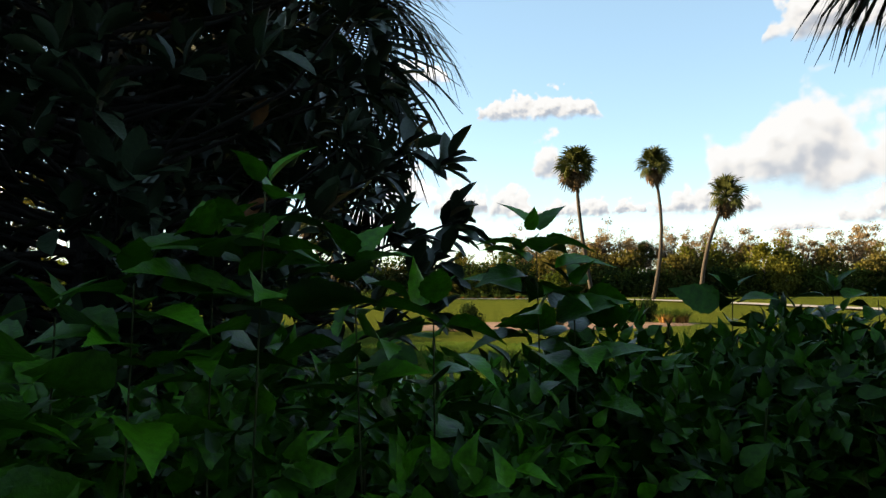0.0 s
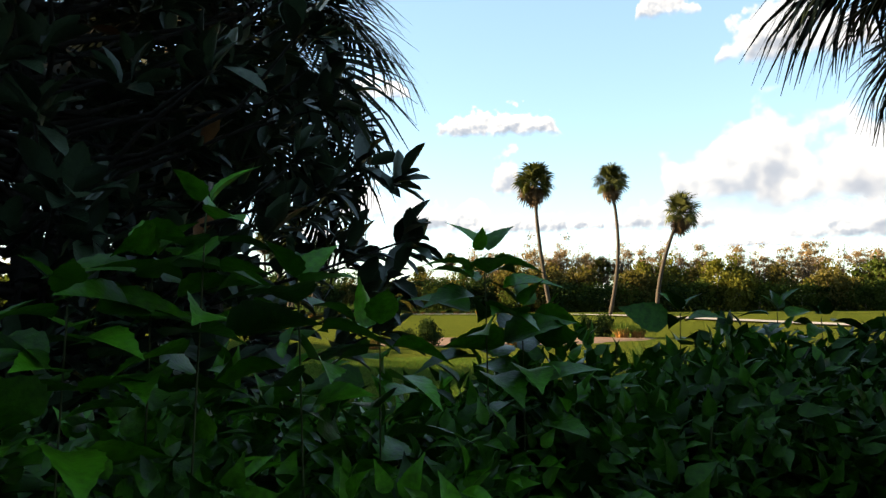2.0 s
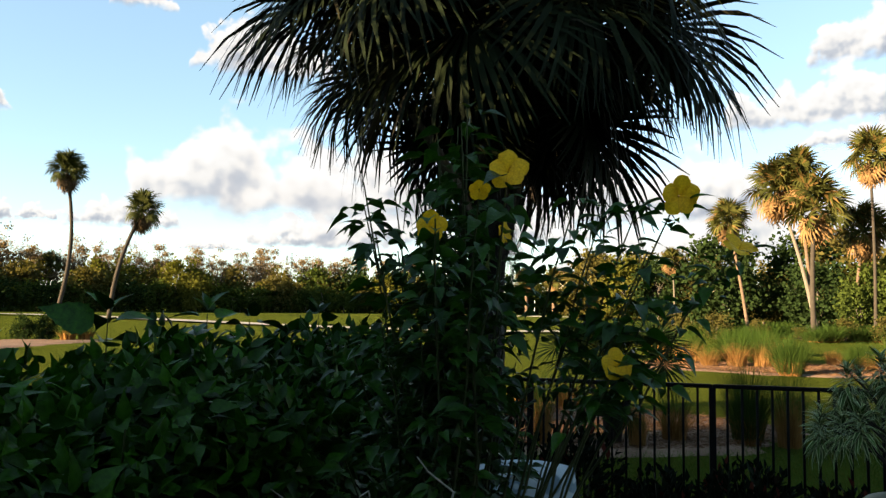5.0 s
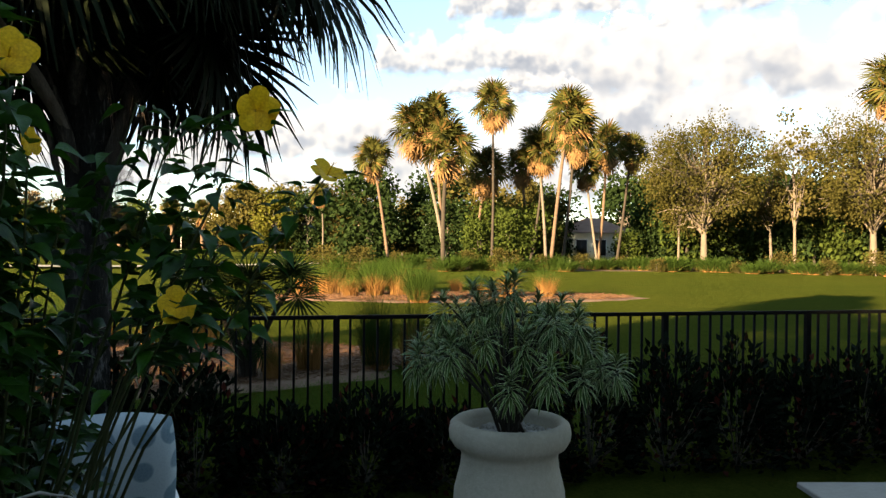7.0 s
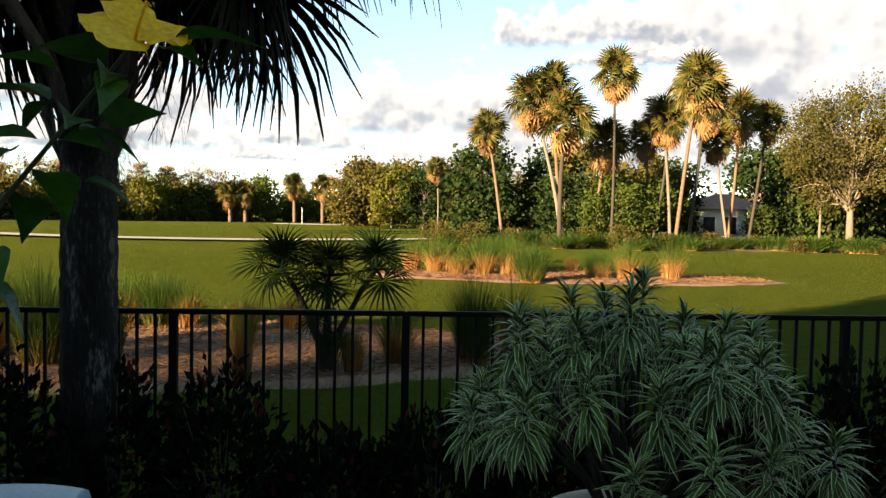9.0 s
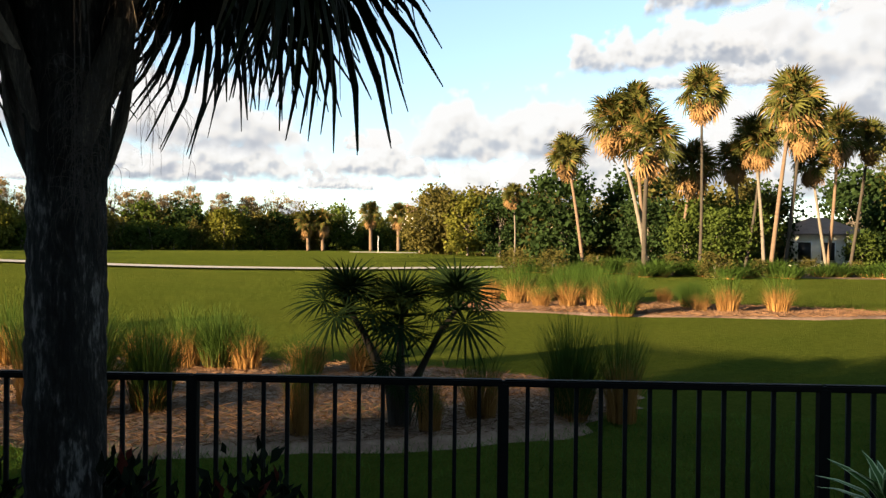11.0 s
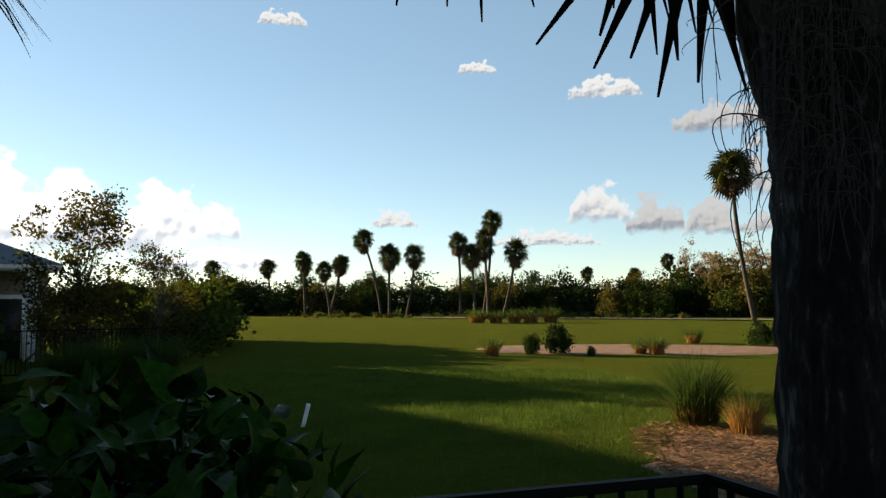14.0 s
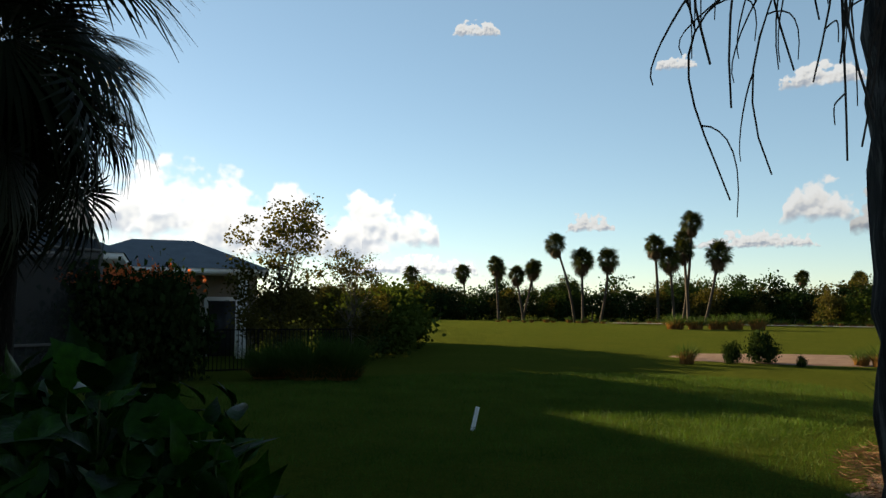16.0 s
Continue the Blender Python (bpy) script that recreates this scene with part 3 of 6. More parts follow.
CLOUDS = [
    (-26.3, 5.9, 16.5, 8.2), (-32.8, 5.9, 17.5, 8.0), (-37.5, 4.1, 12.0, 4.2), (-32.0, 4.0, 10.0, 2.6), (-6.7, 12.3, 8.8, 2.6), (-7.5, 7.6, 3.4, 4.0),
    (-0.8, 5.2, 4.0, 2.9), (-4.4, 5.0, 3.4, 2.7), (-9.3, 5.1, 5.4, 1.9), (-13.1, 5.3, 2.3, 1.4), (-18.6, 5.1, 8.0, 2.3), (-25.7, 16.6, 5.6, 4.2), (-19.3, 20.0, 4.0, 3.2),
    (-24.3, 3.8, 3.8, 0.8), (-28.7, 16.2, 7.5, 4.6), (-47.5, 4.5, 8.8, 3.7), (-46.6, 6.8, 2.9, 1.5), (-44.8, 3.8, 5.2, 1.3), (-42.2, 1.6, 3.6, 1.4),
    (-57.8, 5.6, 14.5, 5.9), (-69.0, 12.2, 14.5, 4.4), (-57.4, 2.3, 14.0, 4.2), (-72.5, 10.8, 10.0, 2.8), (-67.0, 2.4, 18.0, 8.0), (-85.5, 10.2, 24.0, 8.5),
    (-82.0, 6.6, 16.0, 6.6), (-95.0, 5.0, 14.0, 8.0), (-81.4, 15.0, 6.0, 2.1), (-76.0, 2.6, 18.0, 8.4), (-100.0, 9.0, 18.0, 8.0), (-74.0, 16.2, 12.0, 4.2), (-92.0, 15.8, 16.0, 4.6),
    (43.5, 3.4, 17.0, 5.6), (34.4, 4.5, 7.6, 4.4), (27.3, 20.3, 3.2, 1.2), (3.4, 6.1, 4.4, 3.2), (7.4, 4.5, 7.4, 1.3), (18.8, 5.9, 3.2, 1.4), (12.4, 17.3, 2.6, 1.1),
    (31.7, 2.6, 9.5, 1.6), (2.8, 15.2, 4.8, 1.7), (50.0, 4.6, 14.0, 6.0)]

for i, c in enumerate(CLOUDS):
    cloud(*c, k=i)


# ---- palms ----
def fan_blade(rng, radius, segs, spread=150.0, cost=0.35, split=0.45, sag=0.25):
    """Segments of one fan leaf round its hub at the origin, axis along y."""
    v, f = [], []
    for i in range(segs):
        a = radians(-spread + 2 * spread * (i + 0.5) / segs)
        da = radians(spread / segs) * 1.02
        rl = radius * (0.72 + 0.28 * math.cos(a * 0.8)) * rng.uniform(0.88, 1.06)
        kink = rng.uniform(0.6, 1.6)
        rows = [(0.04, da * 0.04), (split, math.tan(da) * split), (split + (1 - split) * 0.5, math.tan(da) * split * 0.66), (1.0, 0.003)]
        b = len(v)
        side = 0.02 * radius * (1 if i % 2 else -1)
        for t, hw in rows:
            r = t * rl
            ax, ay = math.sin(a), math.cos(a)
            z = -sag * kink * radius * max(0, t - 0.35) ** 2 * 1.8 - cost * radius * (max(0, ay) * t) ** 2 * 0.8 + side * (t > 0.1)
            bend = 1 - 0.12 * kink * max(0, t - 0.5)
            cx, cy = ax * r * bend, ay * r * bend
            px, py = ay * hw * rl, -ax * hw * rl
            v += [(cx - px, cy - py, z), (cx + px, cy + py, z)]
        for k in range(3):
            q = b + 2 * k
            f.append((q, q + 1, q + 3, q + 2))
    return np.array(v), np.array(f)


def frond_mesh(seed, petiole, radius, segs, droop, sag=0.3, split=0.5):
    """A whole fan frond: a curved stalk along y that carries the fan at its end."""
    rng = np.random.default_rng(seed)
    heap = Heap()
    t = np.linspace(0, 1, 6)
    y = petiole * t
    z = -droop * petiole * t * t * 0.5
    heap.add(*tube(np.stack([0 * t, y, z], 1), 0.022 - 0.010 * t, 4))
    slope = math.atan2(-droop * petiole, petiole)
    bv, bf = fan_blade(rng, radius, segs, split=split, sag=sag)
    c, s = math.cos(slope - 0.35), math.sin(slope - 0.35)
    bv = np.stack([bv[:, 0], bv[:, 1] * c - bv[:, 2] * s + y[-1], bv[:, 1] * s + bv[:, 2] * c + z[-1]], 1)
    heap.add(bv, bf)
    return heap.mesh("frond")


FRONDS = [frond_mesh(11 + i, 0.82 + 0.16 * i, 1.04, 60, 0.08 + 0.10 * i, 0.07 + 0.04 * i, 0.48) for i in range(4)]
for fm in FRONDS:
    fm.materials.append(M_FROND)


def trunk_rings(height, r0, r1, seed, rings=60, sides=16, lean=(0, 0)):
    rng = np.random.default_rng(seed)
    t = np.linspace(0, 1, rings)
    r = r0 + (r1 - r0) * t + 0.0035 * rng.uniform(-1, 1, rings) * (r0 / 0.16)
    r[:3] *= 1.12
    p = np.stack([lean[0] * t * t, lean[1] * t * t, height * t], 1)
    v, f = tube(p, r, sides)
    v = v + 0.0025 * rng.normal(size=v.shape) * (r0 / 0.16)
    return v, f


def near_palm(x, y, trunk_h, crown_z, count, label, seed, r0=0.165, boots=46, stalks=(), z0=0.0, low=-10, raised=(), skirt=(), size=1.0, inner=0):
    rng = np.random.default_rng(seed)
    palm = thing("cabbage_palm", x, y, z0, label, "palm tree", "palms by the patio")
    tr = part("trunk", mesh_np("trunk", *trunk_rings(trunk_h, r0, r0 * 0.94, seed), True), M_BARK_PALM, palm, "grey fissured palm trunk")
    core = np.linspace(0, 1, 8)
    part("crownshaft", mesh_np("crownshaft", *tube(np.stack([0 * core, 0 * core, trunk_h - 0.16 + (crown_z - trunk_h + 0.26) * core], 1), r0 * (0.95 + 0.42 * np.minimum(1, 2.0 * core) ** 1.2 - 0.35 * np.maximum(0, core - 0.6)), 14), True), M_BARK_PALM, palm, "dark fibrous crown base")
    for i in range(boots):
        a = 2.4 * i + rng.uniform(-0.2, 0.2)
        h = trunk_h - 0.14 + (crown_z - trunk_h - 0.1) * i / boots + rng.uniform(-0.13, 0.10)
        ln = rng.uniform(0.42, 0.66)
        up = rng.uniform(1.45, 1.54) if i % 6 or i < 12 else rng.uniform(1.26, 1.36)
        if i == 7:
            a, ln, up = 3.15, 0.95, 1.02
        t = np.linspace(0, 1, 5)
        out = r0 * (0.80 + 0.40 * min(1, 2.4 * i / boots)) + ln * math.cos(up) * t + 0.04 * t * t
        hh = h + ln * math.sin(up) * t
        w = (0.088 if i != 7 else 0.11) * (0.22 + 0.78 * np.minimum(1, 2.2 * t)) * (1 - 0.62 * t ** 1.5) * (r0 / 0.165)
        turn = rng.choice((-0.55, 0.55)) * rng.uniform(0.6, 1.2) if i != 7 else -0.25
        v, f = [], []
        for k in range(5):
            ak = a + turn * (t[k] - 0.35)
            for sx, so in ((-1, -0.012), (1, -0.012), (0.42, 0.040), (-0.42, 0.040)):
                rr = out[k] + so * min(1, 2.5 * t[k]) * (1 - 0.4 * t[k]) + 0.035 * min(1, 2.5 * t[k]) * r0 / 0.165
                v.append((math.cos(ak) * rr - math.sin(ak) * sx * w[k], math.sin(ak) * rr + math.cos(ak) * sx * w[k], hh[k]))
            if k:
                for q in range(4):
                    n = (q + 1) % 4
                    f.append((4 * k - 4 + q, 4 * k + q, 4 * k + n, 4 * k - 4 + n))
        f.append((16, 17, 18, 19))
        part("leaf_base", mesh_np("leaf_base", v, f), M_BOOT if i != 7 else M_BOOT_PALE, palm)
    for i in range(count):
        q = (i + 0.5) / count
        el = 78 - (78 - low) * q ** 0.85 + rng.uniform(-7, 7)
        az = 137.5 * i + rng.uniform(-12, 12)
        me = FRONDS[min(3, int(q * 4))]
        for lo, hi, least in raised:
            if lo < (az + 90) % 360 < hi:
                el = max(el, least + 9 * rng.uniform(0, 1))
        m = Matrix.Translation((0, 0, crown_z - 0.5 * q)) @ Matrix.Rotation(radians(az), 4, "Z") @ Matrix.Rotation(radians(el), 4, "X") @ Matrix.Rotation(radians(rng.uniform(-30, 30)), 4, "Y")
        sc = rng.uniform(0.88, 1.1) * size
        part("frond", me, None, palm, m=m @ Matrix.Scale(sc, 4))
    for i, (way, el, sc) in enumerate(skirt):
        m = Matrix.Translation((0, 0, crown_z - 0.5)) @ Matrix.Rotation(radians(way - 90), 4, "Z") @ Matrix.Rotation(radians(el), 4, "X") @ Matrix.Rotation(radians(rng.uniform(-20, 20)), 4, "Y")
        part("frond", FRONDS[i % 2], None, palm, m=m @ Matrix.Scale(sc, 4))
    for i in range(inner):
        if 15 < 360 * i / inner + 90 - 360 * (360 * i / inner > 270) < 100:
            continue
        m = Matrix.Translation((0, 0, crown_z - 0.45)) @ Matrix.Rotation(radians(360 * i / inner + rng.uniform(-8, 8)), 4, "Z") @ Matrix.Rotation(radians(rng.uniform(-60, -40)), 4, "X") @ Matrix.Rotation(radians(rng.uniform(-25, 25)), 4, "Y")
        part("frond", FRONDS[i % 3], None, palm, m=m @ Matrix.Scale(rng.uniform(0.52, 0.60), 4))
    for az, out, length, z, fall, many in stalks:
        heap = Heap()
        a = radians(az)
        base = np.array([math.cos(a) * 0.2, math.sin(a) * 0.2, z])
        t = np.linspace(0, 1, 8)
        main = base + np.stack([math.cos(a) * out * t, math.sin(a) * out * t, 0.35 * t - (length + 0.35) * t * t], 1)
        heap.add(*tube(main, 0.0042 - 0.0024 * t, 5))
        for k in range(many):
            u = 1 - (0.75 if fall == 1 else 0.26) * k / (many - 1)
            s0 = np.array([np.interp(u, t, main[:, c]) for c in range(3)])
            w = np.linspace(0, 1, 13)
            ang, ln, wave = 2.4 * k, rng.uniform(0.10, 0.34) * fall, rng.uniform(0, 6)
            bow = 0.022 * np.sin(rng.uniform(2.5, 6.0) * w + wave) * w
            reach = rng.uniform(0.02, 0.11)
            side = s0 + np.stack([math.cos(ang) * reach * np.sin(2.0 * w) - math.sin(ang) * bow, math.sin(ang) * reach * np.sin(2.0 * w) + math.cos(ang) * bow, 0.04 * np.sin(3.0 * w) - ln * w ** 1.3], 1)
            heap.add(*tube(side, 0.0012 - 0.0006 * w, 4, False))
            for j in range(3):
                q = rng.uniform(0.15, 0.9)
                p0 = np.array([np.interp(q, w, side[:, c]) for c in range(3)])
                b2, l2, r2 = rng.uniform(0, 6.3), rng.uniform(0.05, 0.16) * fall, rng.uniform(0.015, 0.05)
                y = np.linspace(0, 1, 8)
                twig = p0 + np.stack([math.cos(b2) * r2 * np.sin(1.9 * y), math.sin(b2) * r2 * np.sin(1.9 * y), 0.010 * np.sin(3 * y + b2) - 0.010 * math.sin(b2) - l2 * y ** 1.3], 1)
                heap.add(*tube(twig, 0.0008 - 0.0004 * y, 3, False))
        part("flower_stalk", heap, M_STRAND, palm, "dry hanging flower stalk")
    return palm


near_palm(4.815, 4.65, 2.25, 4.42, 92, "tall cabbage palm with grey trunk by the patio fence", 3, r0=0.156, low=2, inner=15, stalks=[(268, 0.42, 0.62, 2.95, 1, 18), (286, 0.32, 0.6, 2.95, 1, 18), (249, 0.30, 1.00, 2.95, 0.55, 46), (246, 0.32, 0.94, 2.95, 0.5, 40), (253, 0.29, 0.98, 2.95, 0.6, 46), (215, 1.0, 0.6, 3.9, 1, 18), (330, 1.2, 0.5, 3.8, 1, 18)], raised=((28, 84, 24), (120, 172, 14)),
          skirt=[(-56, -20, 0.92), (-40, -34, 0.9), (-20, -38, 0.92), (4, -42, 0.92), (104, -64, 0.9), (114, -56, 0.88), (126, -37, 0.8), (148, -20, 0.9), (170, -9, 0.92), (190, -5, 0.9), (206, -4, 0.92), (222, -9, 0.9),
                 (238, -4, 0.92), (254, -2, 0.9), (270, 0, 0.92), (286, -3, 0.9), (-2, -26, 1.08), (-14, -22, 1.1), (14, -24, 1.05), (-40, -48, 0.7), (-20, -52, 0.74), (2, -50, 0.76), (113, -41, 0.92), (104, -50, 0.88), (120, -40, 0.88), (-62, -30, 0.95), (-50, -24, 0.98)])
near_palm(-1.20, 6.25, 2.7, 4.3, 46, "cabbage palm with shaggy crown behind the magnolia", 5, r0=0.165, size=0.97, low=-34)
near_palm(-1.89, 7.52, 2.9, 4.0, 26, "slender cabbage palm behind the magnolia", 6, r0=0.095, size=0.72, low=-48)
near_palm(-2.91, 7.66, 3.0, 4.4, 24, "cabbage palm with shaggy crown beside the screened porch", 8, r0=0.10, size=0.82, low=-48)


def crown_far(seed, radius, leaves, segs):
    """Crown and dry skirt of a distant palm, as two meshes round the origin: stiff fans above, hanging dead ones below."""
    rng = np.random.default_rng(seed)
    green, dry = Heap(), Heap()
    for i in range(leaves):
        q = (i + 0.5) / leaves
        dead = q > 0.66
        el = radians((88 - 118 * (q / 0.66) if not dead else -40 - 46 * (q - 0.66) / 0.34) + rng.uniform(-9, 9))
        az = 2.39996 * i + rng.uniform(-0.3, 0.3)
        bv, bf = fan_blade(rng, radius * (0.50 if not dead else 0.50) * rng.uniform(0.85, 1.12), segs, 150, 0.34, 0.52, 0.30)
        st = radius * (rng.uniform(0.40, 0.52) if not dead else rng.uniform(0.20, 0.42))
        pv, pf = tube(np.array([(0, 0, 0), (0, st, 0)]), 0.03, 4, False)
        bv = bv + np.array([0, st, 0])
        m = np.array((Matrix.Rotation(az, 3, "Z") @ Matrix.Rotation(el, 3, "X") @ Matrix.Rotation(rng.uniform(-1.0, 1.0), 3, "Y")))
        target = dry if dead else green
        off = np.array([0, 0, -radius * (0.10 * q if not dead else 0.16)])
        target.add(bv @ m.T + off, bf)
        target.add(pv @ m.T + off, pf)
    return green.mesh("crown"), dry.mesh("dry_skirt")


FAR_CROWNS = [crown_far(50 + i, 1.02, 46, 20) for i in range(4)]
for g, d in FAR_CROWNS:
    g.materials.append(M_FROND_FAR)
    d.materials.append(M_FROND_DRY)


def far_palm(x, y, height, bx, by, radius=1.7, label="tall slender cabbage palm on the golf course", group="palms on the course", curve=0.0, r0=0.2, kind=0, bark=None, leafmat=None):
    """A palm whose foot stands at bx, by and whose crown is at x, y."""
    base = gz(bx, by)
    palm = thing("cabbage_palm", bx, by, base, label, "palm tree", group)
    t = np.linspace(0, 1, 14)
    dx, dy = x - bx, y - by
    ln = math.hypot(dx, dy) or 1.0
    px = dx * t + curve * np.sin(np.pi * t)
    py = dy * t
    part("trunk", mesh_np("trunk", *tube(np.stack([px, py, (height - base) * t], 1), r0 * (1.15 - 0.35 * t), 8), True), bark or M_BARK_PALE, palm, "slender pale palm trunk")
    g, d = FAR_CROWNS[kind % 4]
    m = Matrix.Translation((dx, dy, height - base)) @ Matrix.Rotation(kind * 1.3 + x, 4, "Z") @ Matrix.Diagonal((radius, radius, radius * 1.1, 1))
    p = part("crown", g, None, palm, m=m)
    q = part("dry_skirt", d, None, palm, "brown dead fronds", m=m)
    if leafmat:
        for o, mt in ((p, leafmat), (q, M_FROND_BROWN)):
            o.material_slots[0].link = "OBJECT"
            o.material_slots[0].material = mt
    return palm


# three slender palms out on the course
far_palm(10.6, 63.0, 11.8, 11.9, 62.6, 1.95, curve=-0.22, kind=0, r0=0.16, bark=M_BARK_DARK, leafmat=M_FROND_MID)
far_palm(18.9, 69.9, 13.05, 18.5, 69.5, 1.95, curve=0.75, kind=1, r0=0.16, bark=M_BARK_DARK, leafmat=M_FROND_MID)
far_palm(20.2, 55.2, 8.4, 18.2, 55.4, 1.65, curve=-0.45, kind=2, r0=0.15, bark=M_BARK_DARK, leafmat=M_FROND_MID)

# the palm grove
GROVE = "palm grove across the lawn"
for k, (x, y, h, bx, by, r, c, rr) in enumerate([
    (48.3, 25.6, 7.8, 47.0, 23.6, 1.5, 0.1, 0.17), (48.8, 22.6, 9.8, 47.6, 19.6, 2.0, 0.2, 0.2), (48.7, 20.1, 8.3, 47.2, 19.7, 2.1, 0.0, 0.25),
    (48.9, 21.2, 10.4, 49.2, 20.4, 1.8, 0.0, 0.2), (50.7, 17.6, 11.4, 50.3, 17.4, 1.7, 0.0, 0.16), (56.2, 20.0, 7.5, 56.4, 21.0, 1.9, 0.2, 0.2), (55.5, 15.7, 8.9, 55.0, 14.8, 1.7, 0.25, 0.18),
    (55.5, 15.2, 8.6, 54.6, 16.0, 1.5, 0.2, 0.16), (52.1, 12.6, 10.6, 51.5, 13.6, 1.95, 0.1, 0.2), (52.6, 12.2, 9.3, 53.2, 13.2, 1.7, 0.1, 0.18), (62.4, 11.9, 9.7, 61.8, 12.4, 1.9, 0.15, 0.18),
    (61.5, 13.4, 7.8, 61.0, 12.2, 1.5, 0.1, 0.16), (64.7, 10.3, 9.5, 64.4, 11.4, 1.6, 0.1, 0.18), (58.5, 17.9, 8.0, 57.6, 17.0, 1.6, 0.1, 0.18), (50.7, -6.4, 11.0, 50.5, -7.0, 1.8, 0.0, 0.18),
    (52.5, -8.0, 8.3, 52.3, -8.4, 1.9, 0.0, 0.2), (71.0, 44.0, 7.0, 71.1, 43.8, 1.3, 0.0, 0.13),
]):
    far_palm(x, y, h, bx, by, r * 1.12, "sunlit cabbage palm with dead brown skirt in the grove", GROVE, c * 1.5 + 0.35 * math.sin(k * 2.1), rr * 0.6, k, (M_BARK_PALE, M_BARK, M_BARK_DARK, M_BARK_PALE, M_BARK_DARK)[k % 5])

# dark palms down the fairway
FAIR = "palms along the far fairway"
for k, (x, y, h, bx, by, r, c) in enumerate([
    (-12.9, 89.2, 11.6, -14.0, 89.0, 1.55, 0.2), (-13.8, 89.1, 8.6, -13.2, 88.2, 1.5, 0.1), (-27.9, 87.0, 9.6, -25.6, 87.0, 1.55, 0.3), (-9.9, 87.8, 7.9, -11.4, 87.6, 1.8, 0.1),
    (-36.5, 88.7, 7.5, -36.0, 88.6, 1.35, 0.0), (-24.4, 86.1, 7.6, -24.3, 86.0, 1.75, 0.0), (-21.6, 87.0, 7.6, -22.6, 87.0, 1.6, 0.15), (-16.5, 87.4, 9.0, -16.2, 87.2, 1.5, 0.1),
    (-15.1, 87.8, 7.6, -14.6, 87.6, 1.6, 0.1), (-32.6, 91.6, 7.2, -34.2, 91.5, 1.4, 0.1), (-34.6, 90.7, 6.3, -33.6, 90.7, 1.4, 0.0), (-14.2, 91.0, 10.0, -13.8, 91.0, 1.4, 0.0),
    (8.0, 152, 10.4, 9.5, 152, 1.6, 0.2), (10.5, 150, 7.8, 12.5, 150, 1.6, 0.3), (14.0, 150, 7.2, 14.2, 150, 1.8, 0.1), (17.0, 152, 6.6, 16.8, 152, 1.8, 0.1), (2.0, 150, 7.6, 2.6, 150, 1.7, 0.1), (-6.0, 140, 7.6, -6.4, 140, 1.5, 0.1),
    (-45, 120, 8.5, -45, 120, 1.7, 0.1), (-52, 122, 8.8, -52, 122, 1.8, 0.1), (-58, 120, 8.4, -58, 121, 1.8, 0.2), (-66, 116, 8.2, -66, 116, 1.8, 0.2), (22.5, 118, 6.6, 22.4, 118, 2.2, 0.0), (27.5, 108, 6.4, 27.5, 108, 2.0, 0.0),
]):
    far_palm(x, y, h, bx, by, r, "dark slender cabbage palm along the fairway", FAIR, c, 0.15, k, M_BARK_DARK, M_FROND_MID)


# ---- broadleaf trees ----
def tree_meshes(seed, height, spread, trunk_share, leaves, leaf_size, limbs=9, clusters=46, fluff=0.42, template=LEAF_FAR, r0=0.13, bare=0.0, flat=1.0):
    """Wood and foliage of a tree whose crown is clumps round its limb ends."""
    rng = np.random.default_rng(seed)
    wood, green = Heap(), Heap()
    th = height * trunk_share
    t = np.linspace(0, 1, 6)
    bend = rng.uniform(-0.06, 0.06, 2) * height
    top = th + (height - th) * 0.55
    trunk = np.stack([bend[0] * t * t, bend[1] * t * t, top * t], 1)
    wood.add(*tube(trunk, r0 * (1.1 - 0.75 * t), 7))
    ch = (height - th) / 2
    mid = np.array([bend[0], bend[1], th + ch])
    d = unit(rng, clusters)
    rad = rng.uniform(0.45, 1.0, clusters) ** 0.6
    lobes = 1 + 0.28 * np.sin(3.1 * np.arctan2(d[:, 1], d[:, 0]) + seed) * np.cos(2.3 * d[:, 2] + seed)
    cen = mid + d * (rad * lobes)[:, None] * np.array([spread, spread, ch * flat])
    for i in range(clusters):
        if i % max(1, clusters // (limbs * 2)) == 0:
            u = rng.uniform(0.35, 0.95)
            a = np.array([np.interp(u, t, trunk[:, c]) for c in range(3)])
            w = np.linspace(0, 1, 5)[:, None]
            pts = a + (cen[i] - a) * w + np.array([0, 0, 0.12 * spread]) * (w * (1 - w)) * 2 + rng.normal(size=(5, 3)) * 0.04 * spread * np.sin(np.pi * w)
            wood.add(*tube(pts, r0 * 0.42 * (1 - 0.85 * w[:, 0]), 3, False))
    per = leaves // clusters
    n = per * clusters
    c = np.repeat(cen, per, 0)
    p = c + rng.normal(size=(n, 3)) * spread * fluff * rng.uniform(0.35, 0.75, clusters).repeat(per)[:, None] * np.array([1, 1, 0.8])
    out = p - mid
    dirs = unit(rng, n) * 0.9 + out / np.maximum(np.linalg.norm(out, axis=1), 1e-6)[:, None] * 0.6 + np.array([0, 0, -0.15])
    up = unit(rng, n) + np.array([0, 0, 0.8])
    scatter(green, template, frames_from(dirs, up), leaf_size * rng.uniform(0.6, 1.35, n), p)
    return wood.mesh("trunk", True), green.mesh("crown")


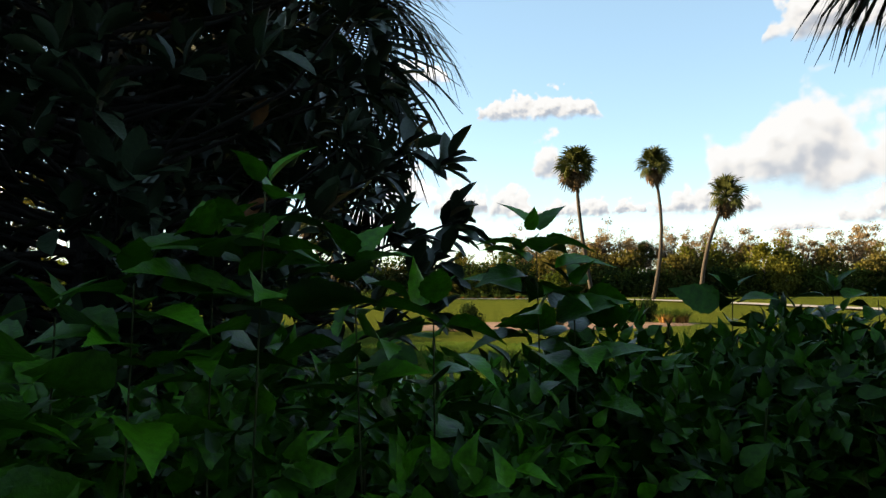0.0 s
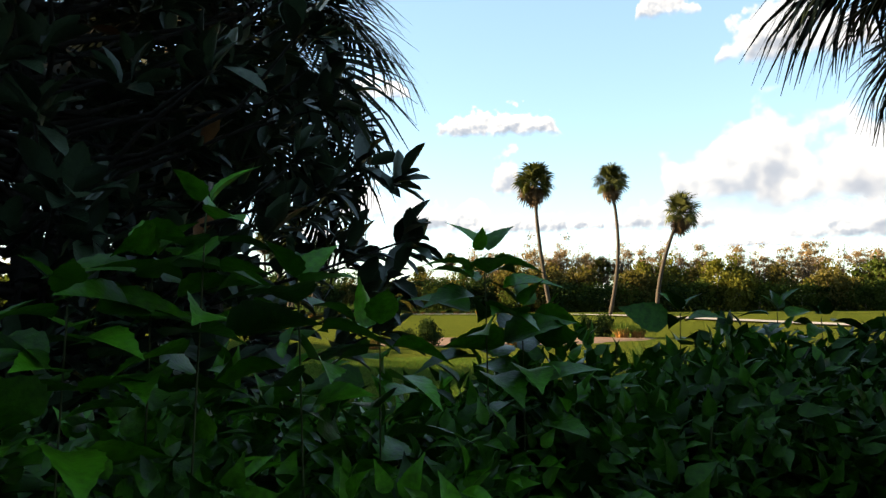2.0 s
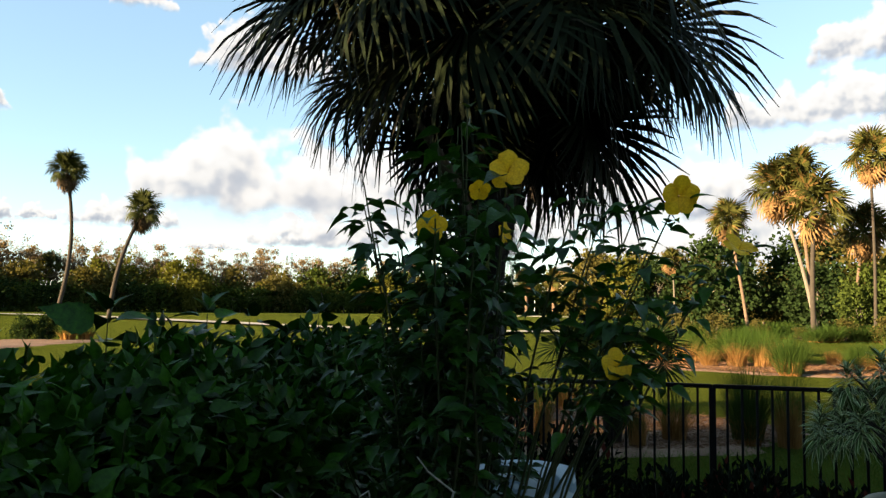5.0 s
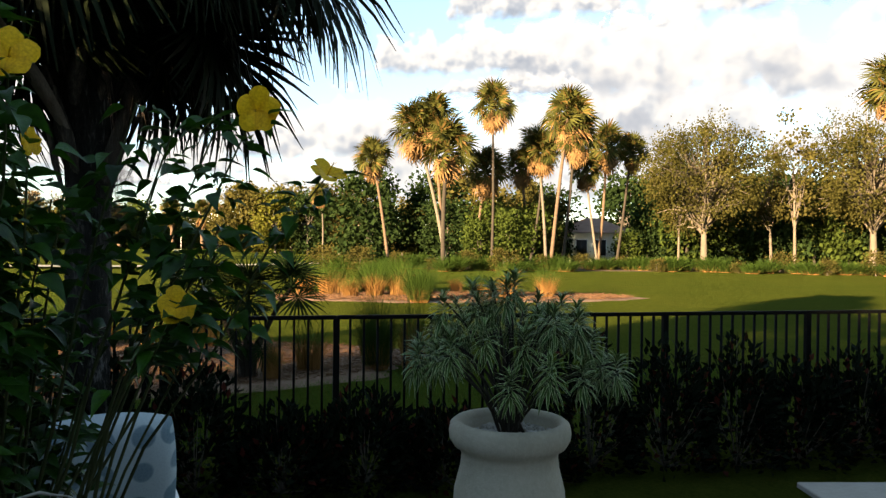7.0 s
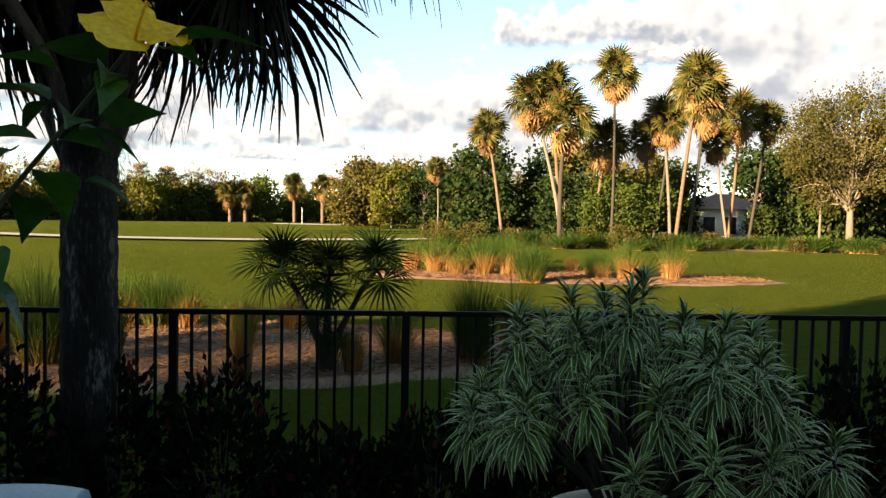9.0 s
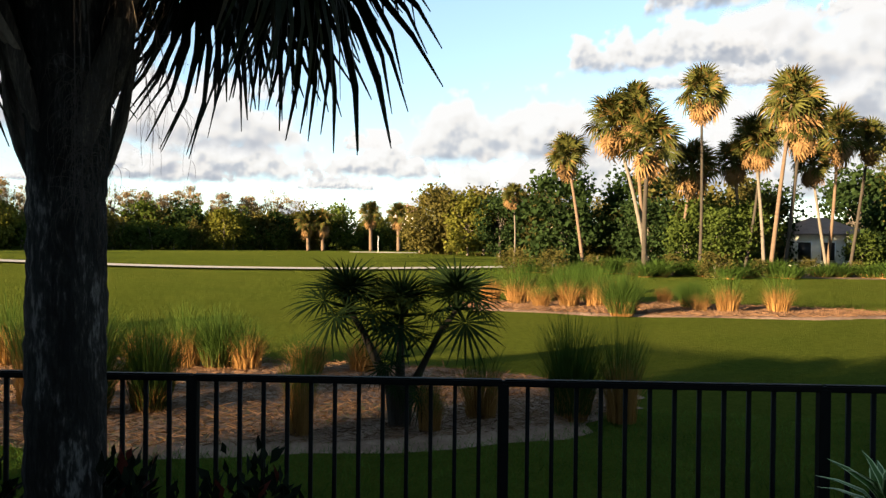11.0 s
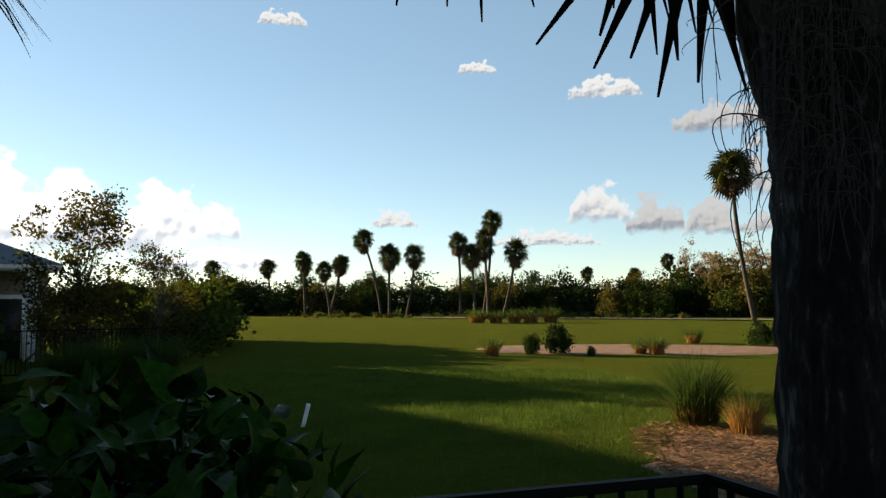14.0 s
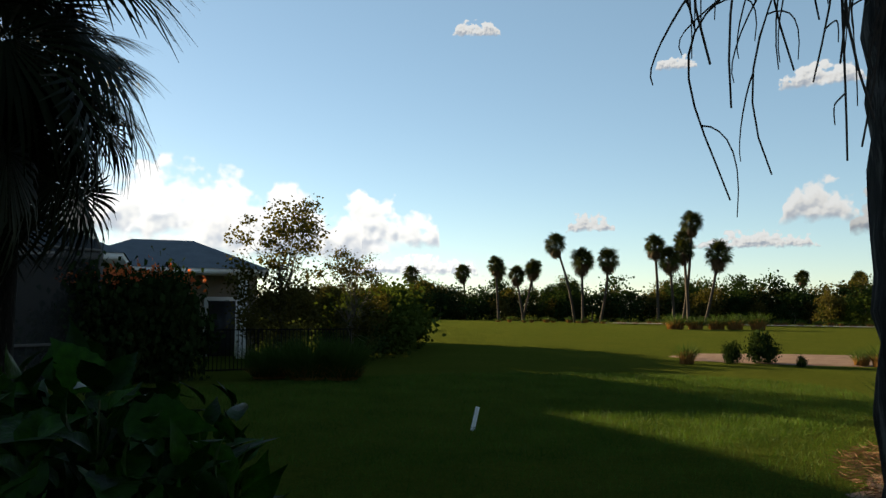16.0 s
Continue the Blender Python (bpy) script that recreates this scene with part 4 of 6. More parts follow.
def tree(kind, x, y, s, label, category="tree", group="", bark=None, leafmat=None, rz=0.0, name="tree", sz=None):
    wood, green = kind
    ob = thing(name, x, y, gz(x, y) - 0.03, label, category, group)
    for nm, me, mt in (("trunk", wood, bark or M_BARK), ("crown", green, leafmat or M_TREE_GREEN)):
        if not me.materials:
            me.materials.append(mt)
        p = part(nm, me, None, ob, m=Matrix.Rotation(radians(rz), 4, "Z") @ Matrix.Diagonal((s, s, sz or s, 1)))
        p.material_slots[0].link = "OBJECT"
        p.material_slots[0].material = mt
    return ob


BUSHY = [tree_meshes(100 + i, 5.0, 1.9, 0.03, 2100, 0.31, clusters=60, limbs=4) for i in range(4)]
TALL_TREE = [tree_meshes(120 + i, 8.0, 2.5, 0.14, 4200, 0.31, clusters=64, limbs=6, r0=0.14, fluff=0.36) for i in range(3)]
CYPRESS = [tree_meshes(140 + i, 9.6, 1.3, 0.30, 1600, 0.20, clusters=34, limbs=9, fluff=0.36, r0=0.10) for i in range(4)]
GROVE_TREE = [tree_meshes(200 + i, 5.0, 1.9, 0.04, 4000, 0.225, clusters=90, limbs=8, fluff=0.30, r0=0.09) for i in range(4)]
BUSH_LOW = [tree_meshes(110 + i, 4.6, 2.0, 0.02, 1650, 0.30, clusters=48, limbs=2) for i in range(4)]
OAK = [tree_meshes(160 + i, 9.0, 4.4, 0.32, 25000, 0.135, clusters=230, limbs=115, r0=0.24, fluff=0.17) for i in range(2)]
SHRUB = [tree_meshes(180 + i, 1.3, 0.75, 0.02, 3400, 0.11, clusters=30, limbs=6, r0=0.03) for i in range(3)]

rng = np.random.default_rng(77)
# wood along the far side of the course
for i in range(88):
    x = -8 + i * 1.49 + rng.uniform(-0.8, 0.8)
    y = 100 + 5 * math.sin(i * 0.7) + rng.uniform(-3, 3) - max(0, x - 60) * 0.28
    mt = (M_WOOD_GREEN, M_TREE_OLIVE, M_TREE_OCHRE, M_WOOD_GREEN)[int(rng.integers(4))] if x > 16 else (M_TREE_OLIVE, M_TREE_DARK)[i % 2]
    s = rng.uniform(0.75, 1.2) * (0.95 if x > 12 else 0.56)
    tree(BUSHY[i % 4], x, y, s * 0.95, "bushy sunlit tree in the wood edging the course", "tree", "wood edging the course", M_BARK, mt, rng.uniform(0, 360), sz=s * rng.uniform(0.95, 1.25))
for i in range(78):
    x = 10 + i * 1.03 + rng.uniform(-0.8, 0.8)
    y = 108 + rng.uniform(-3, 6) - max(0, x - 60) * 0.28
    s = rng.uniform(0.86, 1.06)
    tree(CYPRESS[i % 4], x, y, s, "thin winter-brown cypress rising over the wood", "tree", "cypresses behind the wood", M_BARK_DARK, M_CYPRESS, rng.uniform(0, 360), sz=s * rng.uniform(0.85, 1.1))
for i in range(66):
    x = 13 + i * 1.6 + rng.uniform(-0.6, 0.6)
    y = 97 - max(0, x - 60) * 0.32 + rng.uniform(-2, 1)
    s = rng.uniform(0.7, 0.95)
    tree(BUSH_LOW[i % 4], x, y, s * 1.15, "low bush at the edge of the wood", "shrub", "bushes edging the wood", M_BARK, (M_TREE_GREEN, M_TREE_DARK, M_TREE_GREEN)[i % 3], rng.uniform(0, 360), "bush", s * 0.9)
for i in range(52):
    x = -96 + i * 2.3 + rng.uniform(-0.6, 0.6)
    s = rng.uniform(0.7, 1.0)
    tree(BUSH_LOW[i % 4], x, 103 + rng.uniform(-2, 2), s * 1.1, "low dark bush under the far trees", "shrub", "bushes under the far trees", M_BARK, (M_TREE_DARK, M_TREE_OLIVE)[i % 3 == 0], rng.uniform(0, 360), "bush", s)
# darker wood at the end of the fairway and beyond
for i in range(64):
    x = -92 + i * 1.75 + rng.uniform(-1, 1)
    y = 112 + 8 * math.sin(i * 0.5) + rng.uniform(-3, 3)
    s = rng.uniform(0.75, 1.25)
    tree((BUSH_LOW + TALL_TREE)[i % 7], x, y, s * (1.05 if i % 7 < 4 else 0.66), "dark evergreen tree at the end of the fairway", "tree", "wood at the fairway's end", M_BARK, (M_TREE_DARK, M_TREE_OLIVE)[i % 3 == 0], rng.uniform(0, 360))
for x, y, s in ((3.5, 92, 0.62), (6.0, 91, 0.55), (0.8, 93, 0.5), (24, 112, 1.0)):
    tree(BUSHY[int(x) % 4], x, y, s, "round green tree beside the fairway", "tree", "", M_BARK, M_TREE_GREEN)
# wood behind the grove, from the tower round to the oaks
for i in range(4, 46):
    if i in (25, 26, 27, 28):
        continue
    a = radians(-46 - i * 1.22)
    d = 74 + 9 * math.sin(i * 1.3) + rng.uniform(-5, 5) if 12 < i < 27 else 94 + rng.uniform(-4, 4)
    x, y = 4 - d * math.sin(a), 2 + d * math.cos(a)
    mt = (M_TREE_OLIVE, M_TREE_DARK, M_TREE_DARK, M_TREE_OLIVE)[i % 4] if 12 < i < 24 else M_TREE_DARK if i > 12 else (M_TREE_OCHRE, M_TREE_OCHRE, M_TREE_OLIVE, M_WOOD_GREEN, M_TREE_OLIVE, M_TREE_DARK, M_TREE_GREEN, M_TREE_OLIVE, M_TREE_OLIVE)[i - 4]
    k = GROVE_TREE[i % 4]
    tree(k, x, y, rng.uniform(1.1, 1.7) if 12 < i < 27 else rng.uniform(1.5, 2.1) if i > 12 else (1.15, 1.75, 1.6, 1.5, 1.75, 1.5, 1.4, 1.6, 1.7)[i - 4], "mixed evergreen tree behind the palm grove", "tree", "wood behind the grove", M_BARK, mt, rng.uniform(0, 360))
# taller trees either side of the distant house
for i in range(13):
    x, y = 62 + i * 2.1 + rng.uniform(-0.6, 0.6), 99 - i * 1.05 + rng.uniform(-1, 1)
    s = rng.uniform(1.05, 1.4)
    tree(BUSHY[i % 4], x, y, s * 0.95, "tall green tree in the wood beside the distant house", "tree", "wood edging the course", M_BARK, (M_TREE_GREEN, M_TREE_OLIVE, M_TREE_DARK)[i % 3], 50.0 * i, sz=s)
# darker trees and bushes between the grove and the houses
for i in range(40):
    a = radians(-74 - i * 0.72)
    if 4 < i < 11 or 18 < i < 23:
        continue
    d = 70 + rng.uniform(-3, 3)
    s = rng.uniform(0.85, 1.4) * (0.7 if 5 < i < 13 else 1.25 if i > 16 else 1.0)
    tree(BUSH_LOW[i % 4] if i % 3 else GROVE_TREE[i % 4], 4 - d * math.sin(a), 2 + d * math.cos(a), s * 0.9, "dark evergreen tree in the shade behind the oaks", "tree", "dark trees behind the oaks", M_BARK_DARK, (M_TREE_DARK, M_TREE_DARK, M_TREE_GREEN)[i % 3], rng.uniform(0, 360), sz=s)
for x, y, s in ((57, 19.5, 0.95), (54.5, 17.5, 0.8), (58.5, 16.8, 0.9), (53.6, 19.4, 0.65)):
    tree(GROVE_TREE[int(s * 10) % 4], x, y, s * 1.1, "dense dark green tree within the palm grove", "tree", "", M_BARK, M_TREE_GREEN)
for x, y, s, k in ((59.8, 4.2, 1.2, 0), (65.5, -7.4, 1.3, 1)):
    tree(OAK[k], x, y, s * 0.86, "spreading pale-barked oak with thin olive foliage", "tree", "oaks across the lawn", M_BARK_OAK, M_OAK_LEAF, 40 * k, sz=s)

for k, (x, y, s) in enumerate(((63.4, -2.0, 1.22), (66.0, -0.4, 1.15), (64.0, 6.4, 1.0))):
    tree(CYPRESS[k], x, y, s, "slender pine with a thin pale trunk beside the oaks", "tree", "pines beside the oaks", M_BARK_OAK, M_TREE_OLIVE, 70.0 * k)


# ---- ornamental grass ----
def reed_mesh(seed, height, radius, blades, width, mat, splay, start=0.0):
    rng = np.random.default_rng(seed)
    a, q = rng.uniform(0, 2 * np.pi, blades), np.sqrt(rng.uniform(0, 1, blades))
    base = np.stack([np.cos(a) * q * radius * 0.55, np.sin(a) * q * radius * 0.55, 0 * a], 1)
    lean = rng.uniform(0.1, 1.0, blades) * radius * (0.35 + q) * splay
    la = a + rng.normal(size=blades) * 0.6
    h = height * rng.uniform(0.55, 1.08, blades) * (1 - 0.25 * q)
    tw = rng.uniform(0, np.pi, blades)
    v, f = [], []
    ts = [start + (1 - start) * t for t in (0.0, 0.4, 0.75, 1.0)]
    rows = []
    for t in ts:
        c = base + np.stack([np.cos(la) * lean * t ** 2, np.sin(la) * lean * t ** 2, h * (t - 0.12 * t ** 3)], 1)
        w = width * (1 - 0.85 * t)
        s = np.stack([np.cos(tw) * w, np.sin(tw) * w, 0 * w * tw], 1)
        rows += [c - s, c + s]
    v = np.stack(rows, 1).reshape(-1, 3)
    idx = np.arange(blades)[:, None] * 8
    f = np.concatenate([idx + np.array([[2 * k, 2 * k + 1, 2 * k + 3, 2 * k + 2]]) for k in range(3)], 0)
    me = mesh_np("blades", v, f)
    me.materials.append(mat)
    return me


REEDS = [(reed_mesh(200 + i, 0.80, 0.62, 620, 0.009, M_REED_STRAW, 0.6), reed_mesh(230 + i, 1.34, 0.56, 360, 0.0085, M_REED, 1.25, 0.46), reed_mesh(260 + i, 1.22, 0.66, 900, 0.0095, M_REED_GREEN, 1.0, 0.1)) for i in range(4)]
REEDS_FAR = [(reed_mesh(220 + i, 0.80, 0.62, 230, 0.024, M_REED_STRAW, 0.34), reed_mesh(240 + i, 1.3, 0.62, 210, 0.022, M_REED, 0.95, 0.46), reed_mesh(270 + i, 1.16, 0.70, 400, 0.026, M_REED_GREEN, 1.1, 0.1)) for i in range(3)]


def reed(x, y, s, sz=1.0, far=False, label="tuft of ornamental grass, straw below and green above", group="ornamental grasses", sort="mixed"):
    """sort: mixed, straw (few green blades) or green (little straw)."""
    global reed_count
    reed_count += 1
    ob = thing("grass_tuft", x, y, gz(x, y) + 0.02, label, "grass", group)
    straw, green, full = (REEDS_FAR if far else REEDS)[reed_count % (3 if far else 4)]
    k = s * (1.0 if far else 0.8)
    turn = Matrix.Rotation(reed_count * 1.7, 4, "Z")
    m = turn @ Matrix.Diagonal((k, k, sz, 1))
    low = turn @ Matrix.Diagonal((k * 0.9, k * 0.9, sz * (0.6 if sort == "green" else 1.0), 1))
    part("straw_base", straw, None, ob, "orange-brown straw stalks", m=low)
    part("green_plume", full if sort == "green" else green, None, ob, "green arching blades", m=m if sort != "straw" else turn @ Matrix.Diagonal((k * 0.85, k * 0.85, sz * 0.8, 1)))
    return ob


reed_count = 0
# bed by the fence
GREEN_TUFT = "full dark green tuft of ornamental grass"
STRAW_TUFT = "upright straw-coloured tuft of ornamental grass"
for x, y, s, z, sort in ((10.5, 5.35, 0.66, 1.14, "green"), (10.75, 4.9, 0.6, 1.1, "mixed"), (8.9, 12.1, 0.9, 0.92, "mixed"), (9.35, 11.6, 0.8, 0.88, "straw"), (9.75, 11.15, 0.8, 0.92, "mixed"), (10.05, 10.75, 0.85, 0.9, "green"),
                         (10.25, 10.4, 0.8, 0.88, "straw"), (10.6, 9.5, 0.85, 0.72, "straw"), (11.2, 9.0, 0.75, 0.74, "straw"), (7.3, 9.3, 0.85, 1.2, "green"), (7.85, 8.95, 0.65, 1.05, "green"), (7.25, 10.2, 0.75, 1.15, "mixed"), (8.2, 7.0, 0.42, 0.95, "mixed"), (9.1, 6.15, 0.42, 0.72, "straw"),
                         (9.9, 6.1, 0.62, 0.78, "mixed"), (5.1, 15.25, 1.05, 1.08, "green"), (5.72, 14.55, 0.78, 0.84, "straw"), (6.6, 12.0, 0.7, 1.1, "mixed"), (8.25, 13.2, 0.9, 0.95, "mixed"), (7.7, 13.6, 0.8, 0.9, "mixed")):
    reed(x, y, s, z, label={"green": GREEN_TUFT, "straw": STRAW_TUFT}.get(sort, "tuft of ornamental grass, straw below and green above"), sort=sort)
# bed beyond
for x, y, s, z, sort in ((26.0, 7.0, 1.05, 1.12, "mixed"), (25.0, 8.1, 1.0, 1.1, "mixed"), (25.5, 9.3, 0.9, 0.85, "green"), (24.6, 8.75, 0.75, 0.75, "straw"), (27.0, 10.7, 0.75, 0.75, "straw"), (22.0, 9.9, 1.15, 1.1, "green"), (23.6, 15.1, 1.05, 1.1, "mixed"),
                         (23.2, 13.9, 1.1, 1.1, "mixed"), (22.8, 12.8, 0.9, 0.85, "straw"), (23.4, 12.2, 1.1, 1.1, "mixed"), (23.9, 11.6, 1.0, 1.1, "mixed"), (24.6, 14.4, 1.1, 1.15, "mixed"), (25.0, 13.2, 1.1, 1.15, "green"), (25.6, 12.2, 1.1, 1.2, "mixed"), (29.5, 14.8, 1.1, 1.1, "green")):
    reed(x, y, s * 1.05, z * 1.1, label={"green": GREEN_TUFT, "straw": STRAW_TUFT}.get(sort, "tuft of ornamental grass, straw below and green above"), sort=sort)
# bed of shrubs and the rows round the trees
for x, y, s, z in ((-1.1, 30.6, 0.75, 0.7), (4.7, 32.6, 0.9, 0.75), (4.1, 32.8, 0.7, 0.55), (6.4, 40.3, 0.9, 0.7), (10.6, 37.0, 1.0, 0.8), (11.3, 36.8, 0.9, 0.75), (-9.0, 63.6, 1.9, 1.2), (-7.6, 64.2, 1.7, 1.0), (-4.9, 65.2, 1.7, 1.2), (-3.3, 65.6, 1.6, 1.3), (-6.2, 64.8, 1.8, 1.1)):
    reed(x, y, s, z, True)
for i in range(38):
    x = -34 + i * 1.15 + rng.uniform(-0.4, 0.4)
    reed(x, 84.5 + rng.uniform(-1.5, 1.5), rng.uniform(0.6, 1.1), rng.uniform(0.4, 0.75), True, "low tuft of grass under the far palms", "grasses under the far palms")
for i in range(44):
    a = radians(-58 - i * 0.98)
    d = 47.5 + 1.5 * math.sin(i * 1.1) + (i > 20) * 5 + rng.uniform(-1, 1)
    gx, gy = 4 - d * math.sin(a), 2 + d * math.cos(a)
    if i % 3:
        reed(gx, gy, rng.uniform(1.2, 1.9), rng.uniform(0.75, 1.25), True, "tuft of tall grass edging the palm grove", "grasses edging the grove", "green")
    else:
        s = rng.uniform(0.18, 0.36)
        tree(BUSH_LOW[i % 4], gx, gy, s * 1.2, "low olive shrub edging the palm grove", "shrub", "shrubs edging the grove", M_BARK, (M_TREE_OLIVE, M_TREE_GREEN, M_TREE_OCHRE)[i % 3], 40.0 * i, "shrub", s)
for x, y, s in ((1.1, 32.2, 1.05), (0.2, 31.6, 0.7), (2.4, 31.4, 0.35), (9.0, 38.0, 1.0), (9.9, 37.8, 1.1)):
    tree(SHRUB[int(x) % 3], x, y, s * 0.52, "upright clipped dark green shrub in the sand bed", "shrub", "shrubs in the sand bed", M_BARK, M_TREE_DARK, 70 * x, "shrub", s * 0.78)

# ---- palmetto beyond the fence ----
def palmetto(x, y):
    rng = np.random.default_rng(41)
    ob = thing("saw_palmetto", x, y, 0.02, "dark green fan-leaved palmetto with three heads in the straw bed", "palm")
    fans = [frond_mesh(300 + i, 0.24, 0.46, 26, 0.02, 0.04, 0.30) for i in range(3)]
    for me in fans:
        me.materials.append(M_FAN)
    # three stems that part from one foot, each with its own burst of fans
    for hx, hy, hz, n in ((-0.32, 0.42, 1.20, 15), (0.02, 0.0, 1.12, 15), (0.33, -0.46, 1.20, 15)):
        pts = np.array([(hx * 0.1, hy * 0.1, 0), (hx * 0.16, hy * 0.16, 0.36), (hx * 0.7, hy * 0.7, hz * 0.8), (hx, hy, hz)])
        part("trunk", mesh_np("trunk", *tube(pts, (0.055, 0.058, 0.035, 0.025), 9), True), M_BARK_DARK, ob, "short shaggy trunk")
        for i in range(n):
            q = i / (n - 1)
            up = 92 - 112 * q ** 1.3 + rng.uniform(-7, 7)
            m = Matrix.Translation((hx, hy, hz)) @ Matrix.Rotation(2.4 * i + hx, 4, "Z") @ Matrix.Rotation(radians(up), 4, "X") @ Matrix.Rotation(rng.uniform(-0.6, 0.6), 4, "Y") @ Matrix.Scale(rng.uniform(0.86, 1.12) * (0.92 if q < 0.3 else 1.0), 4)
            part("frond", fans[i % 3], None, ob, m=m)
    # old leaves that hang along the stems
    for i in range(12):
        m = Matrix.Translation((rng.uniform(-0.16, 0.16), rng.uniform(-0.2, 0.2), rng.uniform(0.45, 1.0))) @ Matrix.Rotation(2.4 * i, 4, "Z") @ Matrix.Rotation(radians(rng.uniform(-50, 60)), 4, "X") @ Matrix.Scale(rng.uniform(0.55, 0.8), 4)
        part("frond", fans[i % 3], None, ob, m=m)


palmetto(9.05, 6.5)

# ---- fence ----
FX, FY, FA = 4.634, 6.013, radians(-54.85)
FH, STEP, PITCH = 1.22, 1.5, 1.5 / 13


def fence_run(x, y, a, count, name_group, skip_first=False):
    """Panels of black picket fence from a post on, along the direction a."""
    post = bevel_box(-0.026, -0.026, 0, 0.026, 0.026, FH - 0.02, 0.004, 1)
    me_post = bpy.data.meshes.new("post")
    post.to_mesh(me_post)
    post.free()
    me_post.materials.append(M_RAIL)
    me_picket = mesh_np("picket", *box(-0.0095, -0.0095, 0.07, 0.0095, 0.0095, FH - 0.03))
    me_picket.materials.append(M_RAIL)
    top = bevel_box(0, -0.024, FH - 0.034, STEP, 0.024, FH, 0.007, 2)
    me_top = bpy.data.meshes.new("top_rail")
    top.to_mesh(me_top)
    top.free()
    me_top.materials.append(M_RAIL)
    me_low = mesh_np("bottom_rail", *box(0.027, -0.013, 0.09, STEP - 0.027, 0.013, 0.125))
    me_low.materials.append(M_RAIL)
    ob = thing("fence", x, y, 0, "black metal picket fence round the patio", "fence", name_group, math.degrees(a))
    for i in range(count):
        off = STEP * i
        if i or not skip_first:
            part("post", me_post, None, ob, m=Matrix.Translation((off, 0, 0)))
        part("top_rail", me_top, None, ob, m=Matrix.Translation((off, 0, 0)))
        part("bottom_rail", me_low, None, ob, m=Matrix.Translation((off, 0, 0)))
        for k in range(1, 13):
            part("picket", me_picket, None, ob, m=Matrix.Translation((off + PITCH * k, 0, 0)))


fence_run(FX, FY, FA, 9, "patio fence")
fence_run(-11.25, 18.5, math.radians(63), 3, "neighbour's fence")
fence_run(FX, FY, math.atan2(5.28 - 6.013, 3.57 - 4.634), 4, "patio fence", True)

# ---- patio ----
pat = part("patio", mesh_np("patio", *box(-6, -7, -0.2, 6.0, 1.9, 0.03)), M_PATIO, None)
tagged(pat, "beige paved patio floor in deep shade", "patio", kind="structure")


slab = part("pavement", bevel_box(0, -1.0, -0.06, 2.6, 0, 0.04, 0.008, 1), M_PATIO, None)
slab.matrix_basis = pose(7.24, 0.03, 0, 0, 0, -66)
tagged(slab, "grey paved slab beyond the fence shrubs", "pavement", kind="structure")


